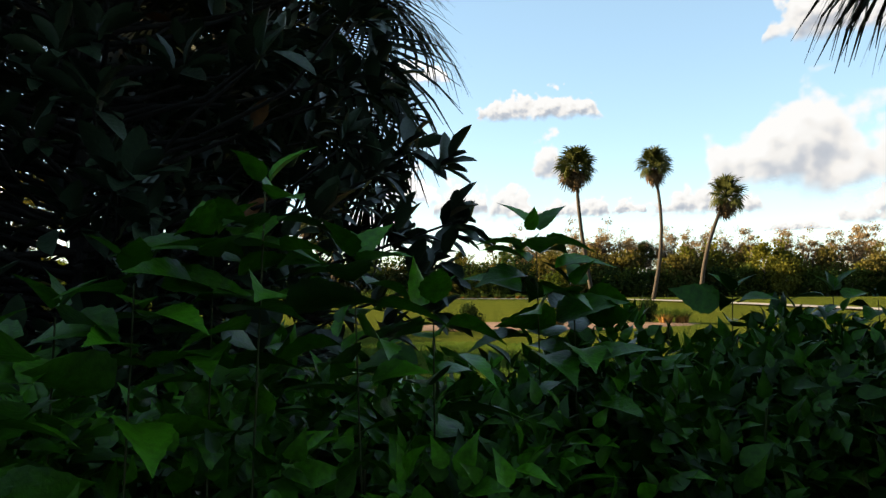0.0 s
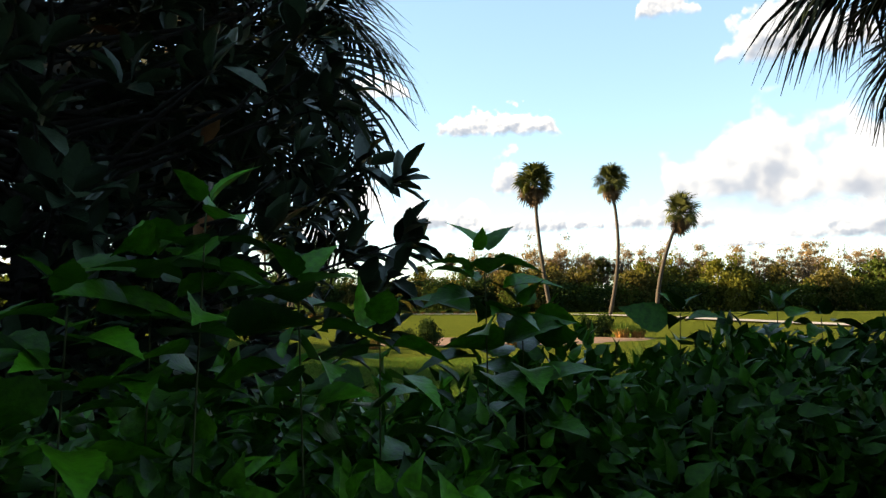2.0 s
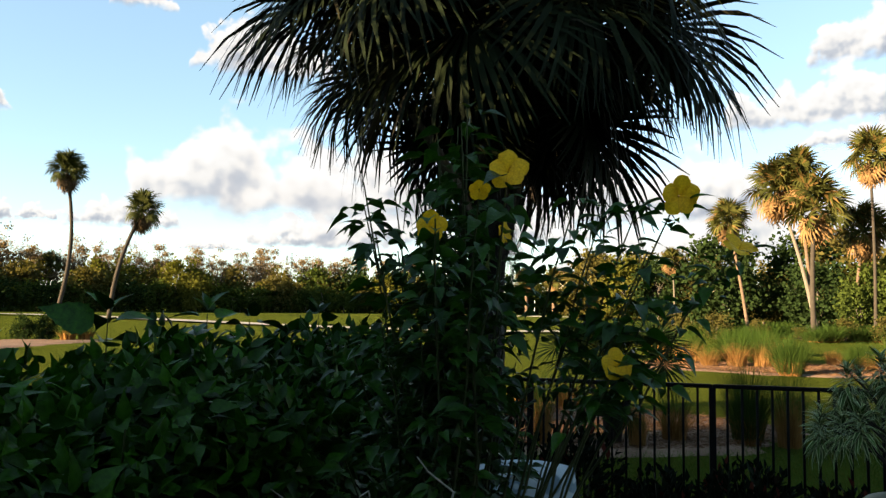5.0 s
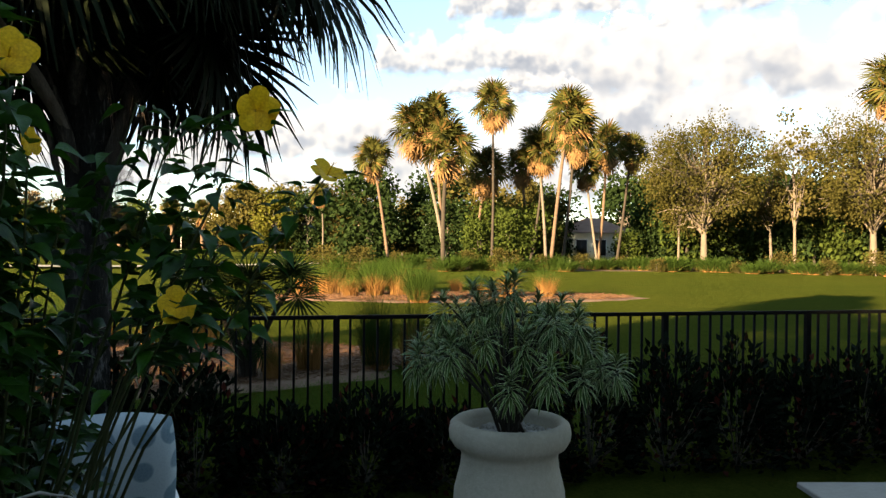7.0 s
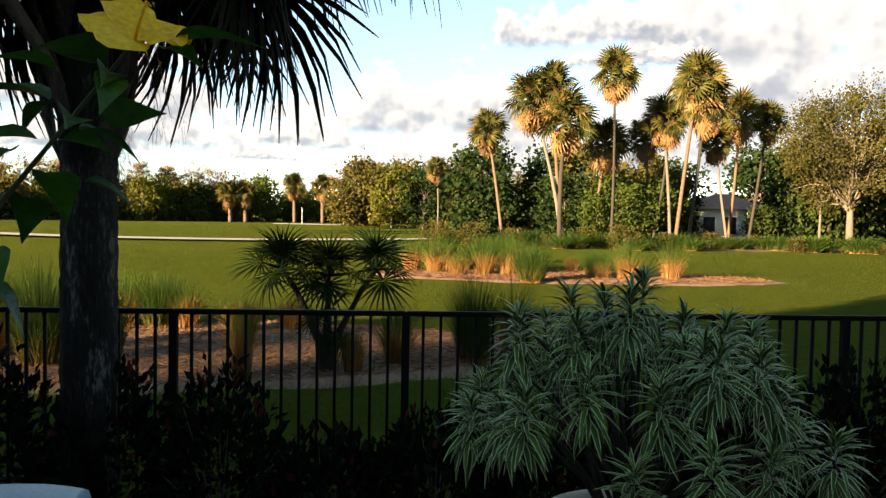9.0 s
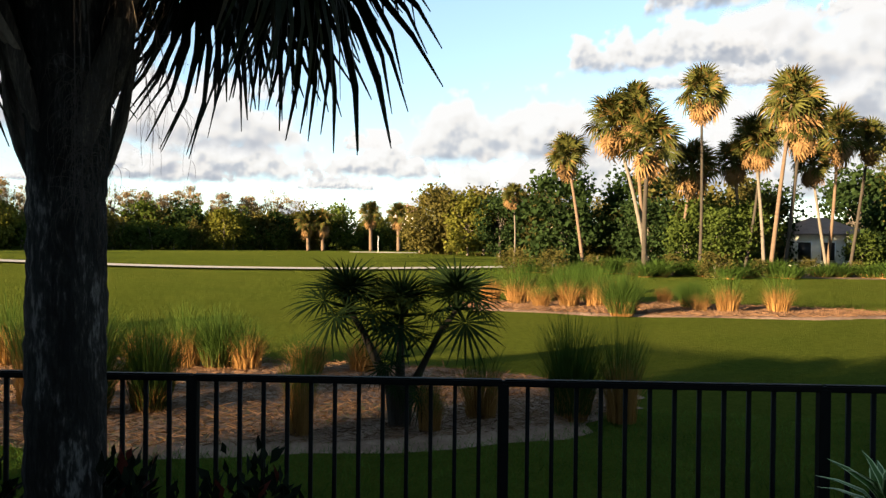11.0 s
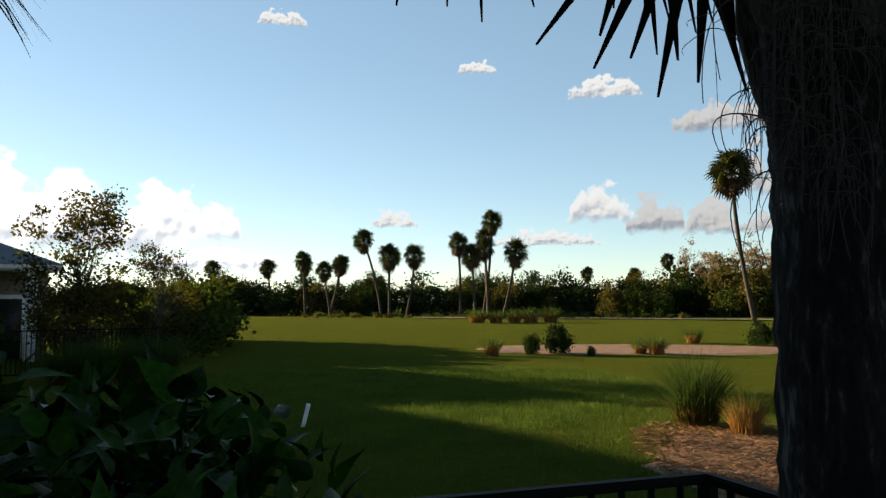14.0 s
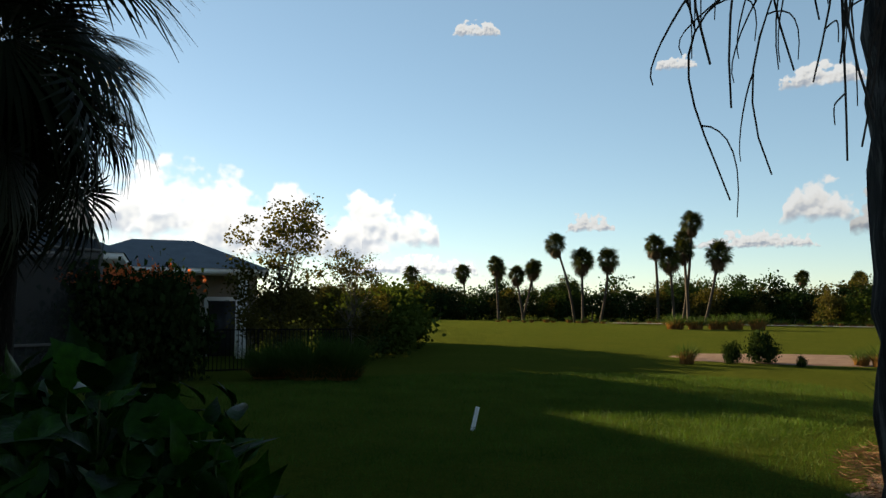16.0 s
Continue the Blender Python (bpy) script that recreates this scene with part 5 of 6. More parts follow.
# ---- hedge along the patio ----
def hedge_bush(cx, cy, turn, length, depth, height, leaves, seed, shoots=(), leafmat=None, label="dense green broad-leaved hedge in shade beside the patio"):
    rng = np.random.default_rng(seed)
    ob = thing("hedge", cx, cy, 0.0, label, "hedge", "patio hedge", turn)
    n = leaves // 9
    u = rng.uniform(-0.5, 0.5, n) * length
    y = rng.uniform(-0.5, 0.5, n) * depth
    top = height + 0.12 * np.array([noise.noise((a * 1.7, seed, b)) for a, b in zip(u, y)]) + 0.16 * np.array([noise.noise((a * 5, seed, 4 * b)) for a, b in zip(u, y)])
    z = top - 0.22 * (2 * np.abs(y) / depth) ** 3 + rng.uniform(-0.12, 0.06, n)
    axis = np.stack([rng.normal(size=n) * 0.35, 1.1 * y / depth + rng.normal(size=n) * 0.3, np.ones(n)], 1)
    side = rng.uniform(0, 1, n) < 0.45
    sg = np.where(rng.uniform(0, 1, n) < 0.5, 1.0, -1.0)
    y[side] = (sg * depth * rng.uniform(0.40, 0.52, n))[side]
    z[side] = (rng.uniform(0.15, 0.95, n) * top)[side]
    axis[side] = np.stack([rng.normal(size=n) * 0.5, sg * 1.0, rng.uniform(0.3, 1.2, n)], 1)[side]
    axis /= np.linalg.norm(axis, axis=1)[:, None]
    ref = frames_from(axis, np.tile((0.3, 0.2, 1.0), (n, 1)) + 0.3 * rng.normal(size=(n, 3)))
    heap = Heap()
    for k in range(9):
        a = k * 2.4 + rng.uniform(0, 0.8, n) + 6.0 * rng.uniform(0, 1, n)
        s = k / 8.0
        open_ = 0.45 + 0.95 * s + rng.uniform(-0.25, 0.25, n)
        radial = ref[:, :, 0] * np.cos(a)[:, None] + ref[:, :, 2] * np.sin(a)[:, None]
        d = axis * np.cos(open_)[:, None] + radial * np.sin(open_)[:, None]
        p = np.stack([u, y, z], 1) - axis * (0.30 * s) + d * 0.02
        scatter(heap, LEAF_BROAD, frames_from(d, axis + 0.35 * rng.normal(size=(n, 3))), rng.uniform(0.075, 0.125, n) * (0.7 + 0.5 * s), p)
    stems = Heap()
    for sx, sy, sh, k in shoots:
        t = np.linspace(0, 1, 6)
        lean = rng.uniform(-0.06, 0.06, 2)
        pts = np.stack([sx + lean[0] * t, sy + lean[1] * t, 0.6 + (sh - 0.6) * t], 1)
        stems.add(*tube(pts, 0.0034 - 0.0016 * t, 5, False))
        # a whorl of broad toothed leaves at the tip, with young upright ones in its middle
        q = np.concatenate([1 - 0.30 / (sh - 0.6) * np.linspace(1, 0.1, k) ** 1.3, np.ones(3)])
        n2 = k + 3
        a = np.arange(n2) * 2.4 + rng.uniform(0, 6)
        young = np.arange(n2) >= k
        lp = np.stack([np.interp(q, t, pts[:, c]) for c in range(3)], 1)
        ld = np.stack([np.cos(a), np.sin(a), np.where(young, 1.5, rng.uniform(-0.05, 0.6, n2))], 1)
        stalk = np.where(young, 0.01, rng.uniform(0.02, 0.05, n2))[:, None]
        scatter(heap, LEAF_TOOTHED, frames_from(ld, np.tile((0, 0, 1.0), (n2, 1)) + 0.35 * rng.normal(size=(n2, 3))), np.where(young, rng.uniform(0.07, 0.12, n2), rng.uniform(0.115, 0.18, n2)), lp + ld * stalk)
    for i in range(int(length * 16)):
        sx, sy = rng.uniform(-0.48, 0.48) * length, rng.uniform(-0.4, 0.4) * depth
        t = np.linspace(0, 1, 5)
        stems.add(*tube(np.stack([sx * 0.92 + 0.08 * sx * t + 0.05 * rng.normal() * t, sy * (0.5 + 0.5 * t), (height - 0.12) * t], 1), 0.010 - 0.006 * t, 4, False))
    part("stemwork", stems, M_STEM, ob)
    part("foliage", heap.mesh("foliage", True), leafmat or M_HEDGE, ob)
    # inner leaves take the darkest tone to paint the shade inside the hedge
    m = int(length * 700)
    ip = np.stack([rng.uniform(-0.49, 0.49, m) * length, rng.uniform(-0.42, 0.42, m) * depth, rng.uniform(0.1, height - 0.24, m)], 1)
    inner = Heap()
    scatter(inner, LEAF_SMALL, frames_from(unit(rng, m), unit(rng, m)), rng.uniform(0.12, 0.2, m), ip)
    part("inner_foliage", inner, M_HEDGE_SHADED, ob, "inner hedge leaves, coloured dark for the shade there")
    return ob


hedge_bush(-1.37, 1.58, 24, 1.9, 1.0, 1.60, 5200, 1, [(0.2, -0.35, 1.76, 14), (0.6, -0.35, 1.80, 14), (0.85, -0.4, 1.72, 12), (-0.2, -0.3, 1.72, 12)])
hedge_bush(0.13, 2.28, 25, 1.5, 1.0, 1.56, 4600, 2, [(-0.36, -0.42, 2.01, 14), (-0.42, -0.38, 1.91, 16), (-0.08, -0.40, 1.87, 16), (-0.58, -0.42, 1.83, 14), (0.10, -0.3, 1.77, 12), (0.42, -0.25, 1.95, 18), (0.55, -0.2, 1.81, 12), (-0.7, -0.3, 1.77, 12)])
# these bushes take darker leaf tones that stand for deeper shade
hedge_bush(1.38, 2.90, 29, 1.5, 1.0, 1.61, 4600, 3, [(0.0, 0.1, 1.79, 10), (0.5, 0.0, 1.79, 10)], M_HEDGE_HALF_SHADED, "dense mid-green broad-leaved hedge in shade")
hedge_bush(2.5, 3.62, 36, 1.5, 1.0, 1.62, 4600, 4, [(0.2, 0.0, 1.78, 8), (-0.3, 0.1, 1.76, 8)], M_HEDGE_SHADED, "dense dark green broad-leaved hedge in deep shade")
hedge_bush(3.22, 4.28, 42, 1.25, 0.95, 1.55, 5200, 5, [(0.42, -0.1, 1.60, 10), (0.3, 0.2, 1.56, 10)], M_HEDGE_SHADED, "dense dark green broad-leaved hedge in deep shade")


# ---- magnolia ----
def magnolia(x, y):
    rng = np.random.default_rng(61)
    ob = thing("magnolia_tree", x, y, 0, "dark glossy-leaved magnolia tree beside the patio hedge", "tree")
    wood, green = Heap(), Heap()
    t = np.linspace(0, 1, 8)
    trunk = np.stack([0.1 * np.sin(3 * t), 0.08 * t, 4.6 * t], 1)
    wood.add(*tube(trunk, 0.06 - 0.042 * t, 8))
    tips = []
    for i in range(290):
        z = 0.5 + 4.5 * ((i + 0.5) / 290)
        a = 2.4 * i + rng.uniform(-0.3, 0.3)
        reach = (1.7 - 0.06 * abs(z - 2.2) ** 1.6) * rng.uniform(0.45, 1.0)
        s = np.array([np.interp(max(0.02, (z - 0.35) / 4.6), t, trunk[:, c]) for c in range(3)])
        e = np.array([math.cos(a) * reach, math.sin(a) * reach, z + rng.uniform(-0.1, 0.25)])
        w = np.linspace(0, 1, 5)[:, None]
        pts = s + (e - s) * w + np.array([0, 0, -0.14]) * w * (1 - w) * 2 + rng.normal(size=(5, 3)) * 0.03
        wood.add(*tube(pts, 0.017 - 0.012 * w[:, 0], 5, False))
        tips += [e, s + (e - s) * 0.75 + rng.normal(size=3) * 0.1, s + (e - s) * 0.55 + rng.normal(size=3) * 0.14]
    for e in ((1.83, -0.17, 2.10), (1.65, -0.15, 2.42), (1.5, -0.2, 2.3), (1.75, -0.05, 1.85), (1.55, 0.1, 2.0), (1.7, -0.3, 1.7), (1.35, 0.0, 2.75)):
        e = np.array(e)
        s = np.array([0.05, 0.02, e[2] - 0.5])
        w = np.linspace(0, 1, 6)[:, None]
        wood.add(*tube(s + (e - s) * w + np.array([0, 0, -0.12]) * w * (1 - w), 0.017 - 0.012 * w[:, 0], 5, False))
        tips += [e, e + rng.normal(size=3) * 0.07, s + (e - s) * 0.85 + rng.normal(size=3) * 0.05, s + (e - s) * 0.7 + rng.normal(size=3) * 0.08]
    for i in range(90):
        a, reach, z = rng.uniform(2.2, 4.2), rng.uniform(0.9, 1.9), rng.uniform(1.0, 4.2)
        e = np.array([math.cos(a) * reach, math.sin(a) * reach, z])
        w = np.linspace(0, 1, 4)[:, None]
        s = np.array([0.0, 0.0, max(0.1, z - 0.4)])
        wood.add(*tube(s + (e - s) * w, 0.012 - 0.008 * w[:, 0], 4, False))
        tips += [e, s + (e - s) * 0.75]
    for i in range(110):
        a, reach, z = 2.4 * i, rng.uniform(0.5, 1.75), rng.uniform(0.3, 2.0)
        e = np.array([math.cos(a) * reach, math.sin(a) * reach, z])
        w = np.linspace(0, 1, 4)[:, None]
        s = np.array([0.0, 0.0, max(0.1, z - 0.3)])
        wood.add(*tube(s + (e - s) * w, 0.010 - 0.006 * w[:, 0], 4, False))
        tips += [e, s + (e - s) * 0.7]
    for e in tips:
        k = int(rng.integers(8, 13))
        out = e - np.array([0, 0, e[2] - 0.3])
        axis = out / np.linalg.norm(out) + np.array([0, 0, 0.35])
        a = np.arange(k) * 2.4
        ref = frames_from(axis[None], np.array([[0, 0, 1.0]]))[0]
        open_ = rng.uniform(0.5, 1.2, k)
        d = np.stack([np.cos(a) * np.sin(open_), np.cos(open_), np.sin(a) * np.sin(open_)], 1) @ ref.T
        scatter(green, LEAF_OVAL, frames_from(d, np.tile((0, 0, 1.0), (k, 1)) + 0.3 * rng.normal(size=(k, 3))), rng.uniform(0.12, 0.2, k), e + d * 0.015 + rng.normal(size=(k, 3)) * 0.02)
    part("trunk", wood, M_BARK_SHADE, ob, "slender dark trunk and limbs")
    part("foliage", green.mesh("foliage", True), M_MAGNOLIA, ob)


magnolia(-1.45, 3.80)


# ---- hibiscus ----
def flower(parent_thing, p, facing, size, seed):
    """Five ruffled petals round a stamen column."""
    rng = np.random.default_rng(seed)
    heap = Heap()
    for k in range(5):
        v, f = [], []
        for i in range(6):
            t = i / 5
            w = 0.14 + 0.86 * math.sin(math.pi * min(0.5, 0.62 * t))
            for j in range(5):
                u = j / 4 - 0.5
                r = t * (1 - 0.30 * (2 * u) ** 2)
                v.append((u * w * 0.92, r * (1 - 0.12 * (k % 2)), 0.62 * t * (1 - 0.62 * t) + (0.07 * math.sin(8 * u + 2 * k) + 0.10 * math.cos(2.1 * k)) * t * t + 0.05 * rng.uniform(-1, 1) * t))
        for i in range(5):
            for j in range(4):
                a = i * 5 + j
                f.append((a, a + 1, a + 6, a + 5))
        m = np.array(Matrix.Rotation(2 * math.pi * k / 5, 3, "Z"))
        vv = np.array(v) + np.array([0, 0.04, 0.012 * k])
        heap.add(vv @ m.T, f)
    col = Heap()
    t = np.linspace(0, 1, 5)
    col.add(*tube(np.stack([0.1 * t * t, 0 * t, 0.75 * t], 1), 0.03 - 0.01 * t, 6))
    pts = rng.normal(size=(16, 3)) * 0.05 + np.array([0.09, 0, 0.7])
    scatter(col, LEAF_SMALL, frames_from(unit(rng, 16), unit(rng, 16)), np.full(16, 0.06), pts)
    d = Vector(facing).normalized()
    m = Matrix.Translation(p) @ d.to_track_quat("Z", "Y").to_matrix().to_4x4() @ Matrix.Scale(size, 4)
    bl = part("blossom", heap.mesh("blossom", True), M_PETAL, parent_thing, "yellow hibiscus blossom", m=m)
    part("stamen", col, M_PETAL, bl, "yellow stamen column")


def hibiscus(x, y):
    rng = np.random.default_rng(71)
    ob = thing("hibiscus_shrub", x, y, 0, "leggy green hibiscus shrub with yellow flowers", "shrub")
    wood, green, twigs = Heap(), Heap(), Heap()
    blooms = [((1.86, 1.60, 2.17), (-0.7, -0.8, 0.3), 0.053), ((1.92, 1.96, 2.06), (-0.8, -0.6, 0.0), 0.05), ((2.76, 1.46, 2.02), (-0.2, -0.5, 0.8), 0.062), ((2.10, 1.85, 2.05), (0.2, -0.9, 0.1), 0.035), ((1.82, 1.66, 2.13), (-0.5, -0.5, -0.5), 0.03), ((2.28, 1.58, 1.67), (-0.4, -0.7, 0.4), 0.05), ((2.45, 1.48, 2.16), (-0.4, -0.6, -0.1), 0.06), ((1.93, 1.98, 1.25), (-0.5, -0.7, 0.3), 0.025)]
    ends = [np.array(b[0]) - np.array([x, y, 0]) for b in blooms]
    for i in range(30):
        a = rng.uniform(0, 2 * np.pi)
        q = rng.uniform(0.08, 0.5)
        ends.append(np.array([math.cos(a) * q, math.sin(a) * q, rng.uniform(1.25, 2.55) - 0.7 * q]))
    for i in range(14):
        a = rng.uniform(0, 2 * np.pi)
        q = rng.uniform(0.05, 0.28)
        ends.append(np.array([-0.05 + math.cos(a) * q, math.sin(a) * q, rng.uniform(1.8, 2.5) - 0.3 * q]))
    for i in range(9):
        a = rng.uniform(0, 2 * np.pi)
        q = rng.uniform(0.03, 0.2)
        ends.append(np.array([0.30 + math.cos(a) * q, -0.42 + math.sin(a) * q, rng.uniform(1.6, 2.25)]))
    for i in range(16):
        w, u = rng.uniform(-0.12, 0.38), rng.uniform(-0.3, 0.25)
        ends.append(np.array([-0.68 * w + 0.73 * u, 0.73 * w + 0.68 * u, rng.uniform(0.95, 1.4)]))
    for i, e in enumerate(ends):
        a0 = rng.uniform(0, 2 * np.pi)
        s = np.array([math.cos(a0) * 0.10, math.sin(a0) * 0.10, 0.0])
        w = np.linspace(0, 1, 8)[:, None]
        mid = np.array([e[0] * 0.35, e[1] * 0.35, e[2] * 0.62])
        pts = (1 - w) ** 2 * s + 2 * w * (1 - w) * mid + w * w * e + rng.normal(size=(8, 3)) * 0.022 * np.sin(np.pi * w)
        wood.add(*tube(pts, 0.0085 - 0.0062 * w[:, 0], 5, False))
        k = int(rng.integers(30, 46)) if e[0] > 0 else int(rng.integers(46, 64))
        u = rng.uniform(0.72 if e[0] > 0.08 else 0.52, 1.0, k)
        lp = np.stack([np.interp(u, w[:, 0], pts[:, c]) for c in range(3)], 1)
        aa = np.arange(k) * 2.4
        ld = np.stack([np.cos(aa), np.sin(aa), rng.uniform(-0.5, 0.5, k)], 1)
        keep = (lp[:, 2] > 1.5) | (0.73 * lp[:, 1] - 0.68 * lp[:, 0] > -0.21)
        lp, ld, k = lp[keep], ld[keep], int(keep.sum())
        if not k:
            continue
        st = rng.uniform(0.01, 0.07, k)[:, None]
        scatter(green, LEAF_FINE, frames_from(ld, np.tile((0, 0, 1.0), (k, 1)) + 0.35 * rng.normal(size=(k, 3))), rng.uniform(0.045, 0.092, k), lp + ld * st)
    for i in range(110):
        a = rng.uniform(3.2, 4.3)
        s = np.array([math.cos(a) * 0.42, math.sin(a) * 0.45, rng.uniform(0.4, 1.25)])
        d = np.array([math.cos(a + rng.normal() * 0.5), math.sin(a + rng.normal() * 0.5), rng.uniform(-0.1, 0.9)]) * rng.uniform(0.12, 0.4)
        w = np.linspace(0, 1, 6)[:, None]
        twigs.add(*tube(s + d * w + np.array([0, 0, 0.1]) * w * (1 - w) + rng.normal(size=(6, 3)) * 0.018, 0.0052 - 0.0035 * w[:, 0], 5, False))
    part("branchwork", wood, M_STEM, ob)
    part("dead_branch", twigs, M_TWIG, ob, "bare pale twiggy branch")
    part("foliage", green.mesh("foliage", True), M_HIBISCUS, ob)
    for i, (p, d, s) in enumerate(blooms):
        flower(ob, (p[0] - x, p[1] - y, p[2]), d, s, 90 + i)


hibiscus(2.18, 2.14)


# ---- low shrubs inside the fence ----
def low_shrub(x, y, r, h, seed):
    rng = np.random.default_rng(seed)
    ob = thing("fence_shrub", x, y, 0, "low dark shrub with some red leaves inside the fence", "shrub", "shrubs inside the fence")
    n = int(1800 * r / 0.45)
    d = unit(rng, n)
    d[:, 2] = np.abs(d[:, 2])
    k = rng.uniform(0.6, 1.0, n) ** 0.5 * (1 + 0.2 * np.sin(5 * np.arctan2(d[:, 1], d[:, 0]) + seed))
    p = d * k[:, None] * np.array([r, r, h]) + np.array([0, 0, 0.03])
    heap = Heap()
    scatter(heap, LEAF_SMALL, frames_from(d + 0.7 * unit(rng, n) + np.array([0, 0, 0.4]), unit(rng, n) + np.array([0, 0, 0.8])), rng.uniform(0.055, 0.10, n), p)
    stems = Heap()
    for i in range(14):
        t = np.linspace(0, 1, 4)
        e = p[i * 7]
        stems.add(*tube(np.stack([e[0] * t, e[1] * t, e[2] * t], 1), 0.008 - 0.005 * t, 4, False))
    part("stemwork", stems, M_BARK, ob)
    part("foliage", heap, M_FENCE_SHRUB, ob)


fd, fn = np.array([math.cos(FA), math.sin(FA)]), np.array([math.sin(FA), -math.cos(FA)])
rs = np.random.default_rng(5)
for i in range(17):
    u = 0.7 + i * 0.62
    q = np.array([FX, FY]) + fd * u + fn * (0.62 + 0.12 * rs.uniform(-1, 1))
    hh = (0.90 if u < 2.5 else 0.50 if u < 4.9 else 0.84) + 0.07 * rs.uniform(-1, 1)
    low_shrub(q[0], q[1], 0.42 + 0.06 * rs.uniform(-1, 1), hh, 400 + i)


# ---- urn with a variegated plant ----
def urn(x, y):
    ob = thing("stone_urn", x, y, 0.03, "round cast stone urn planter with rolled rim", "planter")
    prof = [(0.0, 0.0), (0.20, 0.0), (0.215, 0.03), (0.205, 0.06), (0.17, 0.09), (0.165, 0.12), (0.20, 0.18), (0.25, 0.30), (0.272, 0.45), (0.262, 0.60), (0.235, 0.70), (0.228, 0.76), (0.240, 0.785), (0.268, 0.80), (0.286, 0.83), (0.290, 0.86), (0.282, 0.895), (0.262, 0.91), (0.240, 0.905), (0.222, 0.885), (0.222, 0.83), (0.0, 0.83)]
    n, v, f = 40, [], []
    for r, z in prof:
        for j in range(n):
            a = 2 * math.pi * j / n
            v.append((r * math.cos(a), r * math.sin(a), z * 1.065))
    for i in range(len(prof) - 1):
        for j in range(n):
            k = (j + 1) % n
            f.append((i * n + j, i * n + k, (i + 1) * n + k, (i + 1) * n + j))
    part("bowl", mesh_np("bowl", v, f, True), M_URN, ob)
    rng = np.random.default_rng(9)
    stones = Heap()
    cube = box(-1, -1, -0.6, 1, 1, 0.7)
    cv = cube[0] * np.where(cube[0][:, 2:3] > 0, 0.7, 1.0)
    k = 260
    a, q = rng.uniform(0, 6.3, k), np.sqrt(rng.uniform(0, 1, k)) * 0.205
    scatter(stones, (cv, cube[1]), frames_from(unit(rng, k), unit(rng, k)), rng.uniform(0.008, 0.017, k), np.stack([np.cos(a) * q, np.sin(a) * q, np.full(k, 0.897)], 1))
    tagged(part("gravel", stones, M_PEBBLE, ob, "pale pebbles over the soil"), kind="stuff")
    plant = thing("potted_shrub", x, y, 0.915, "variegated narrow-leaved shrub growing in the stone urn", "plant")
    wood, green = Heap(), Heap()
    tips = []
    for i in range(38):
        a = 2.4 * i
        q = math.sqrt((i + 0.5) / 38)
        r = 0.50 * q * rng.uniform(0.88, 1.08)
        tips.append(np.array([math.cos(a) * r, math.sin(a) * r, 0.68 - 0.22 * q * q - (0.12 if i % 3 == 1 and q > 0.7 else 0.0) + rng.uniform(-0.10, 0.09)]))
    for e in tips:
        w = np.linspace(0, 1, 6)[:, None]
        s = np.array([rng.normal() * 0.03, rng.normal() * 0.03, 0.0])
        mid = np.array([e[0] * 0.3, e[1] * 0.3, e[2] * 0.6 + 0.05])
        pts = (1 - w) ** 2 * s + 2 * w * (1 - w) * mid + w * w * e
        wood.add(*tube(pts, 0.008 - 0.004 * w[:, 0], 5, False))
        k = 60
        aa = np.arange(k) * 2.4 + rng.uniform(0, 6)
        el = np.linspace(1.35, -0.7, k) + rng.normal(size=k) * 0.12
        d = np.stack([np.cos(aa) * np.cos(el), np.sin(aa) * np.cos(el), np.sin(el)], 1) + 0.22 * e / np.linalg.norm(e)
        scatter(green, LEAF_LANCE, frames_from(d, np.tile((0, 0, 1.0), (k, 1)) + 0.2 * rng.normal(size=(k, 3))), rng.uniform(0.065, 0.092, k) * (0.72 + 0.36 * np.arange(k) / k), e + np.array([0, 0, -0.10]) * (np.arange(k) / k)[:, None] + d * 0.008)
    part("stemwork", wood, M_BARK_DARK, plant)
    me = green.mesh("leaves")
    count = len(me.polygons) // 6
    base = np.array([(1, 0), (0, 0), (0, 0.4), (1, 0.4), (0, 0), (1, 0), (1, 0.4), (0, 0.4)] * 3, np.float32)
    layer = me.uv_layers.new(name="UVMap")
    layer.data.foreach_set("uv", np.tile(base, (count, 1)).ravel())
    part("foliage", me, M_VARIEGATED, plant, "grey-green leaves with cream margins")


urn(4.31, 1.39)


